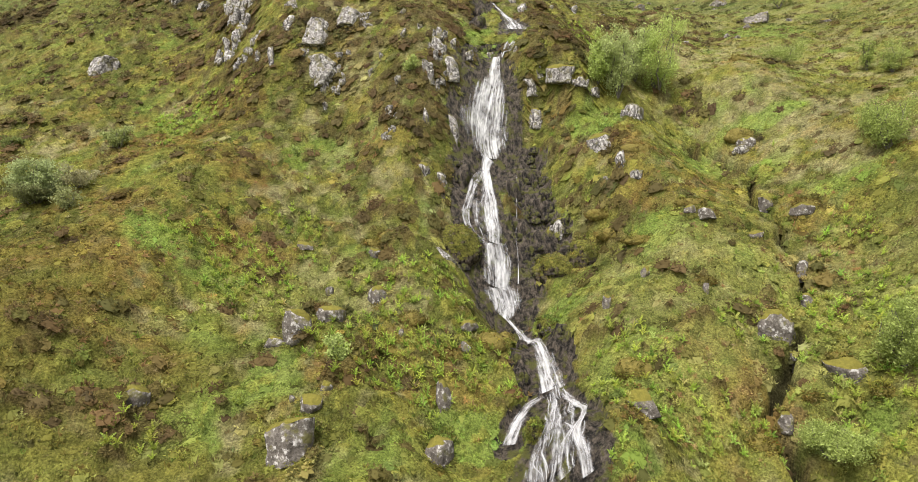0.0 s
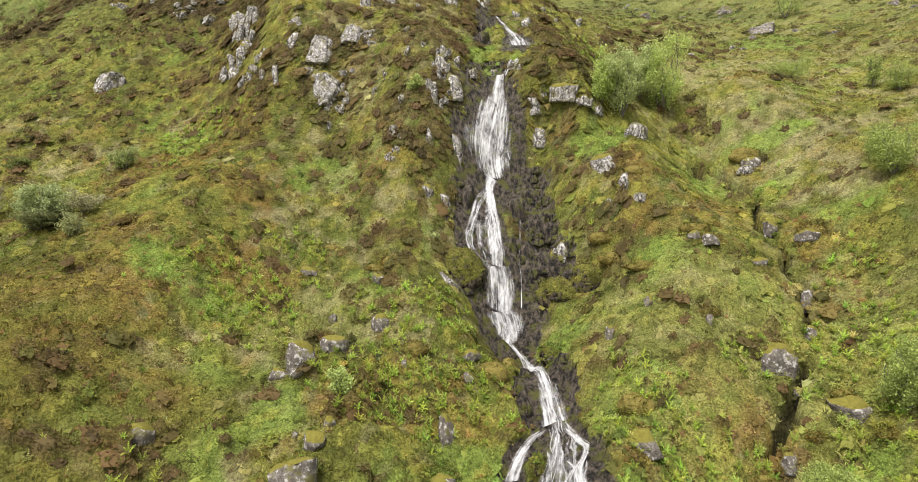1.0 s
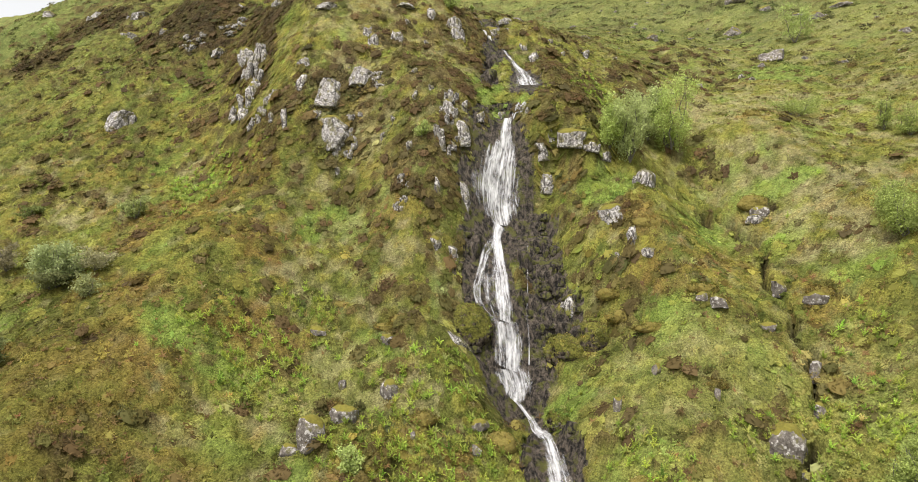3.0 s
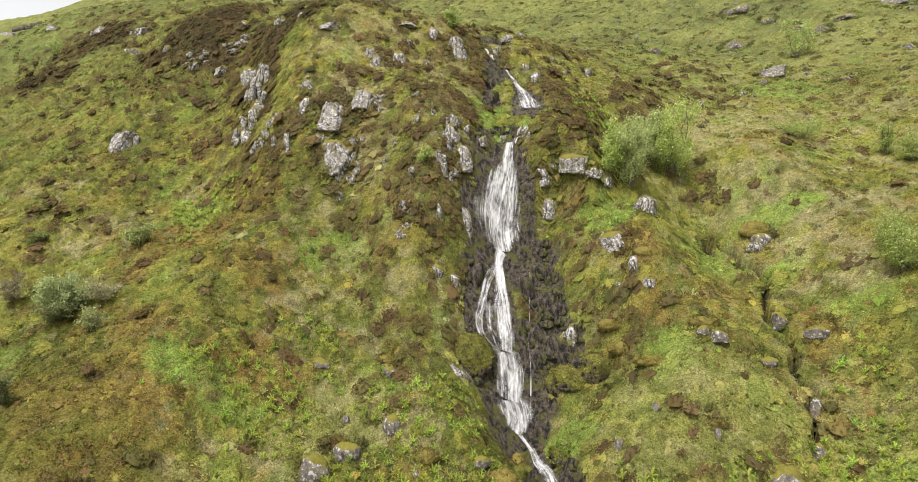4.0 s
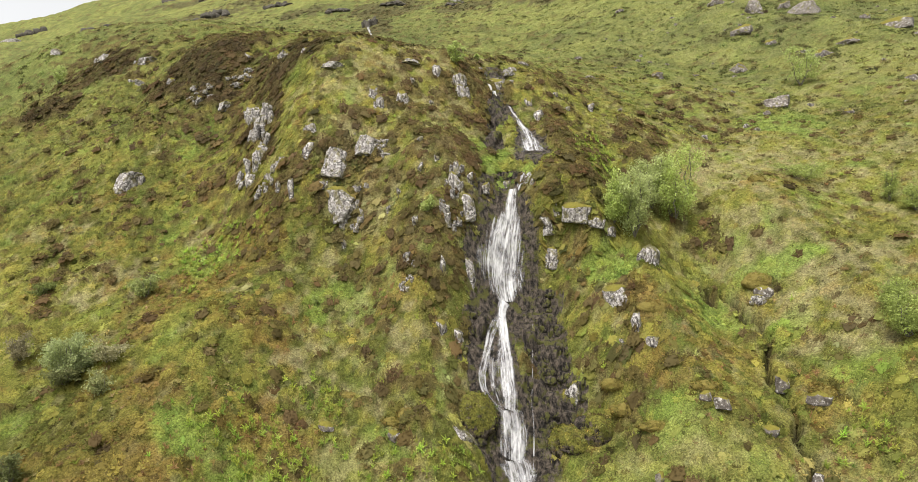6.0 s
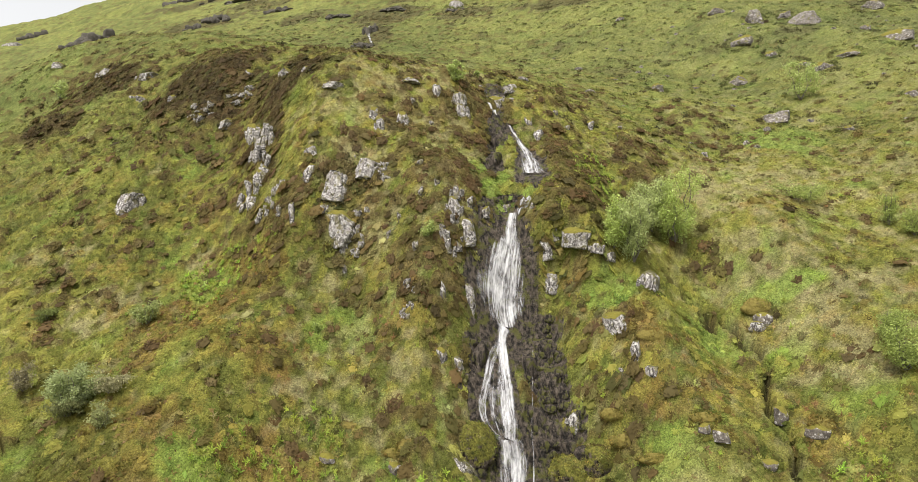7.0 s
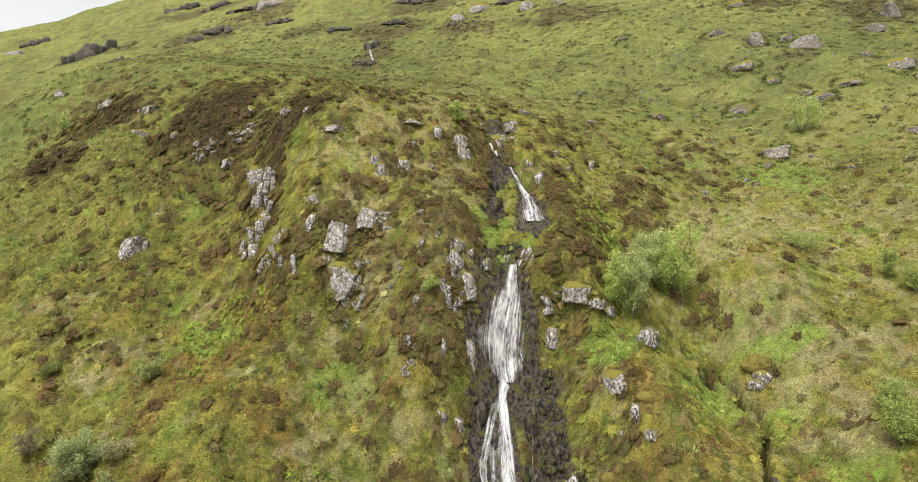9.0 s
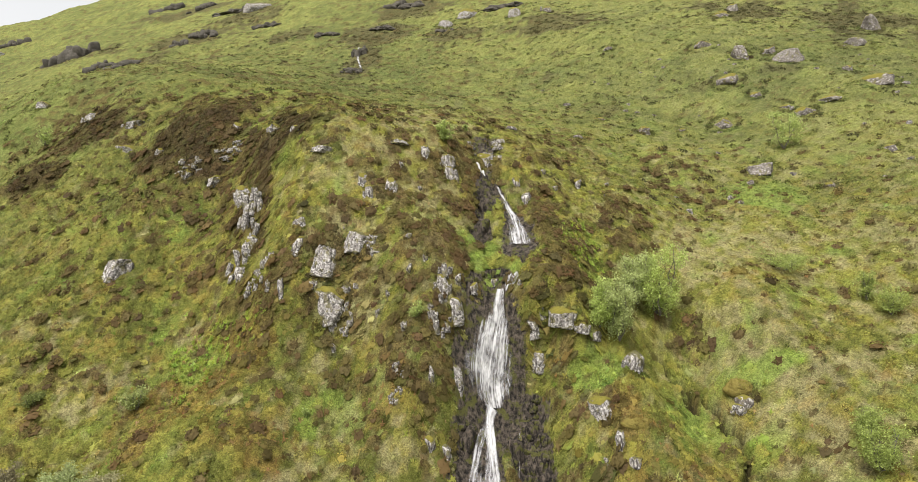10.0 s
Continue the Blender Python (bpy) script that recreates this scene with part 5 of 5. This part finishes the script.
# heather: thick in its patches, single dark cushions elsewhere
x, y = on_turf(*fanned(52000, 15, 72, 0.9), 0.5)
thick = patches(x, y, HEATHER_THICK[:6], 0.5, 52)
chance = 0.36 * step(heath(x, y), 0.55, 0.64) + 0.012 + 0.3 * thick
keep = rng.uniform(size=len(x)) < chance
x, y = x[keep], y[keep]

# and round the feet and over the tops of the rocks
rim_x, rim_y, rim_size = [], [], []
for bx, by, w, h in ROCKS_SPUR + ROCKS_WEST_BANK + ROCKS_EAST_BANK + ROCKS_LOWER_WEST + ROCKS_LOWER_EAST + CRAGS_BROW + ROCKS_UPPER + ROCKS_PASTURE:
    n = int(12 + 9 * min(w, 4))
    rim_size.append((0.12 + 0.12 * min(w, 2.5)) * rng.uniform(0.55, 1.3, n))
    a = rng.uniform(0, 6.28, n)
    rim_x.append(bx + 0.6 * w * np.cos(a) + 0.1 * rng.normal(size=n)), rim_y.append(by + 0.25 * w + 0.55 * w * np.sin(a) + 0.1 * rng.normal(size=n))
rim_x, rim_y, rim_size = np.concatenate(rim_x), np.concatenate(rim_y), np.concatenate(rim_size)
sow("rock_fringe", "grass and heath tufts round the rocks", "heather", DOMES, rim_x, rim_y, rim_size, None, mild(sward(rim_x, rim_y) * np.where(rng.uniform(size=(len(rim_x), 1)) < 0.45, 0.55, 1.1)), M_LEAF, 0.1, 0.03)
tone = np.array((0.12, 0.086, 0.037)) + np.array((0.012, 0.03, 0.0)) * (rng.uniform(size=(len(x), 1)) < 0.35) + np.array((0.018, 0.009, 0.002)) * (rng.uniform(size=(len(x), 1)) < 0.25)
tone = tone * (1 - 0.3 * patches(x, y, HEATHER_THICK[:6], 0.5, 52)[:, None])
sow("heather", "dark brown-green cushions of heather", "heather", DOMES, x, y, 0.16 + 0.42 * rng.uniform(size=len(x)) ** 1.5, None, mild(tone), M_LEAF, 0.1, 0.02, rng.uniform(0.7, 1.15, len(x)))

x, y = strewn(12000, -130, 110, 54, 165)
keep = ~((np.abs(x) < 34) & (y < 60))
x, y = x[keep], y[keep]
sow("far_tussocks", "grassy tussocks on the upper slope", "grass", SPRAYS, x, y, 0.2, 0.6, mild(sward(x, y) * np.where(rng.uniform(size=(len(x), 1)) < 0.4, 0.6, 1.25)), M_LEAF, 0.1, 0.08, np.full(len(x), 0.8))

# dark cushions on the far slope
x, y = strewn(16000, -160, 130, 56, 220)
keep = rng.uniform(size=len(x)) < 0.05 + 0.25 * step(fbm(x, y, 8, 107, 4), 0.56, 0.7) + 0.8 * patches(x, y, HEATHER_FAR, 0.6, 51)
x, y = x[keep], y[keep]
sow("far_heather", "dark heather and rushes dotting the far slope", "heather", SPRAYS, x, y, 0.3, 0.9, mild(np.broadcast_to((0.088, 0.082, 0.034), (len(x), 3))), M_LEAF, 0.1, 0.1, np.full(len(x), 0.7))

# bracken
x, y = on_turf(*strewn(40000, -30, 32, 15, 50))
keep = rng.uniform(size=len(x)) < 0.55 * patches(x, y, BRACKEN_GREEN, 0.6, 64) + 0.004
x, y = x[keep], y[keep]
sow("bracken", "fresh yellow-green bracken fronds", "bracken", FERNS, x, y, 0.2, 0.42, jitter(np.broadcast_to((0.265, 0.33, 0.055), (len(x), 3))), M_LEAF, 0.2, 0.02)
x, y = on_turf(*strewn(40000, -36, 34, 15, 50))
keep = rng.uniform(size=len(x)) < 0.14 * patches(x, y, BRACKEN_BROWN, 0.6, 65) + 0.003
x, y = x[keep], y[keep]
sow("bracken_litter", "rust-brown dead bracken lying on grass", "bracken", FERNS, x, y, 0.16, 0.36, jitter(np.broadcast_to((0.23, 0.15, 0.06), (len(x), 3))), M_LEAF, 0.2, 0.02, np.full(len(x), 0.45))


# ---- trees and shrubs ----
def limb_mesh(name, lines):
    """Tapered round limbs along lines of (place, radius)."""
    co, fa = [], []
    for line in lines:
        for i, (p, r) in enumerate(line):
            k = len(co)
            for j in range(5):
                a = 1.2566 * j
                co.append((p[0] + r * math.cos(a), p[1] + r * math.sin(a), p[2]))
            if i:
                for j in range(5):
                    fa.append((k - 5 + j, k - 5 + (j + 1) % 5, k + (j + 1) % 5, k + j))
    return fill_mesh(bpy.data.meshes.new(name), np.array(co), np.array(fa))


def shrub(x, y, spread, high, leaves, leaf_size, tint, label, category, seed, stems=5, name="shrub"):
    """A bush or small tree: stems from one root, forking limbs, and a loose crown of leaves round the twigs."""
    r = np.random.default_rng(seed)
    root = tagged(new(name), label, category)
    root.location = (x, y, float(hill(x, y)) - 0.05)
    trunks, limbs, tips = [], [], []
    for i in range(stems):
        a = 6.28 * i / stems + r.uniform(-0.5, 0.5)
        reach = spread * 0.5 * r.uniform(0.25, 0.8)
        top = np.array([math.cos(a) * reach, math.sin(a) * reach * 0.8, high * r.uniform(0.6, 0.95)])
        bow = np.array([math.cos(a), math.sin(a), 0]) * reach * 0.25
        line = [(top * t + bow * math.sin(3.14 * t) + 0.03 * high * r.normal(size=3) * (t > 0), 0.012 * high * (1 - 0.8 * t) + 0.006) for t in np.linspace(0, 1, 6)]
        trunks.append(line)
        for j in range(7):
            t = r.uniform(0.12, 1.0)
            start = top * t + bow * math.sin(3.14 * t)
            b = r.uniform(0, 6.28)
            end = start + np.array([math.cos(b), math.sin(b), r.uniform(0.1, 0.8)]) * spread * r.uniform(0.12, 0.3)
            limbs.append([(start, 0.010 * high * (1.1 - t) + 0.006), (0.5 * (start + end) + 0.03 * high * r.normal(size=3), 0.008), (end, 0.004)])
            tips += [end, 0.6 * end + 0.4 * start, start * 0.35 + end * 0.65]
    for line in trunks:
        part("stem", limb_mesh("stem", [line]), M_BARK, root)
    tagged(part("twigs", limb_mesh("twigs", limbs), M_BARK, root), kind="stuff")
    tips = np.array(tips)
    pick = tips[r.integers(0, len(tips), leaves)] + r.normal(size=(leaves, 3)) * (0.07 * spread, 0.07 * spread, 0.055 * high)
    pick[:, 2] = np.abs(pick[:, 2])
    u, v = r.normal(size=(leaves, 3)), r.normal(size=(leaves, 3)) + (0, -0.4, 0.5)
    s = leaf_size * r.uniform(0.6, 1.3, (leaves, 1))
    u, v = u / np.linalg.norm(u, axis=1)[:, None] * s * 0.5, v / np.linalg.norm(v, axis=1)[:, None] * s
    co = np.stack([pick - v, pick + u, pick + v, pick - u], 1).reshape(-1, 3)
    fa = np.arange(4 * leaves).reshape(-1, 4)
    me = fill_mesh(bpy.data.meshes.new("crown"), co, fa)
    tone = np.array(tint) * (0.75 + 0.5 * r.uniform(size=(leaves, 1)))
    set_tint(me, np.repeat(tone, 4, axis=0))
    part("crown", me, M_LEAF, root, "loose crown of small leaves")
    return root


for i, (x, y, w, h) in enumerate(TREES_CRAG):
    shrub(x, y, w * 1.1, h * 1.1, 8500, 0.09, (0.46, 0.54, 0.17) if i % 2 == 0 else (0.44, 0.49, 0.21), "light green rowan growing from the crag", "tree", 300 + i, 6, "tree")
WEST_TONES = ((0.38, 0.43, 0.2), (0.36, 0.34, 0.19), (0.28, 0.25, 0.15), (0.33, 0.37, 0.14), (0.32, 0.34, 0.15), (0.18, 0.19, 0.08), (0.19, 0.22, 0.07), (0.2, 0.22, 0.09))
for i, (x, y, w, h) in enumerate(SHRUBS_WEST):
    shrub(x, y, w, h, (8500, 1800, 1400, 2400, 1400, 2200, 2200, 1800)[i], 0.08, WEST_TONES[i],
          ("round grey-green willow bush on grass" if i == 0 else "thin twiggy grey-green bush in grass"), "bush", 320 + i, 7 if i == 0 else 5)
for i, (x, y, w, h) in enumerate(SHRUBS_EAST):
    shrub(x, y, w, h, (5500, 4000, 4000, 2200, 3000, 11000, 10000)[i], 0.07 if i < 5 else 0.05, (0.34, 0.40, 0.12), "soft light green bush on the slope", "bush", 340 + i, 7)
for i, (x, y, w, h) in enumerate(SHRUBS_UPPER):
    shrub(x, y, w, h, (2500, 700, 1500, 300, 1800, 500, 900, 800)[i], 0.12 if i < 4 else 0.08, (0.40, 0.47, 0.16), "slender young green sapling in open grass", "sapling", 360 + i, 4)
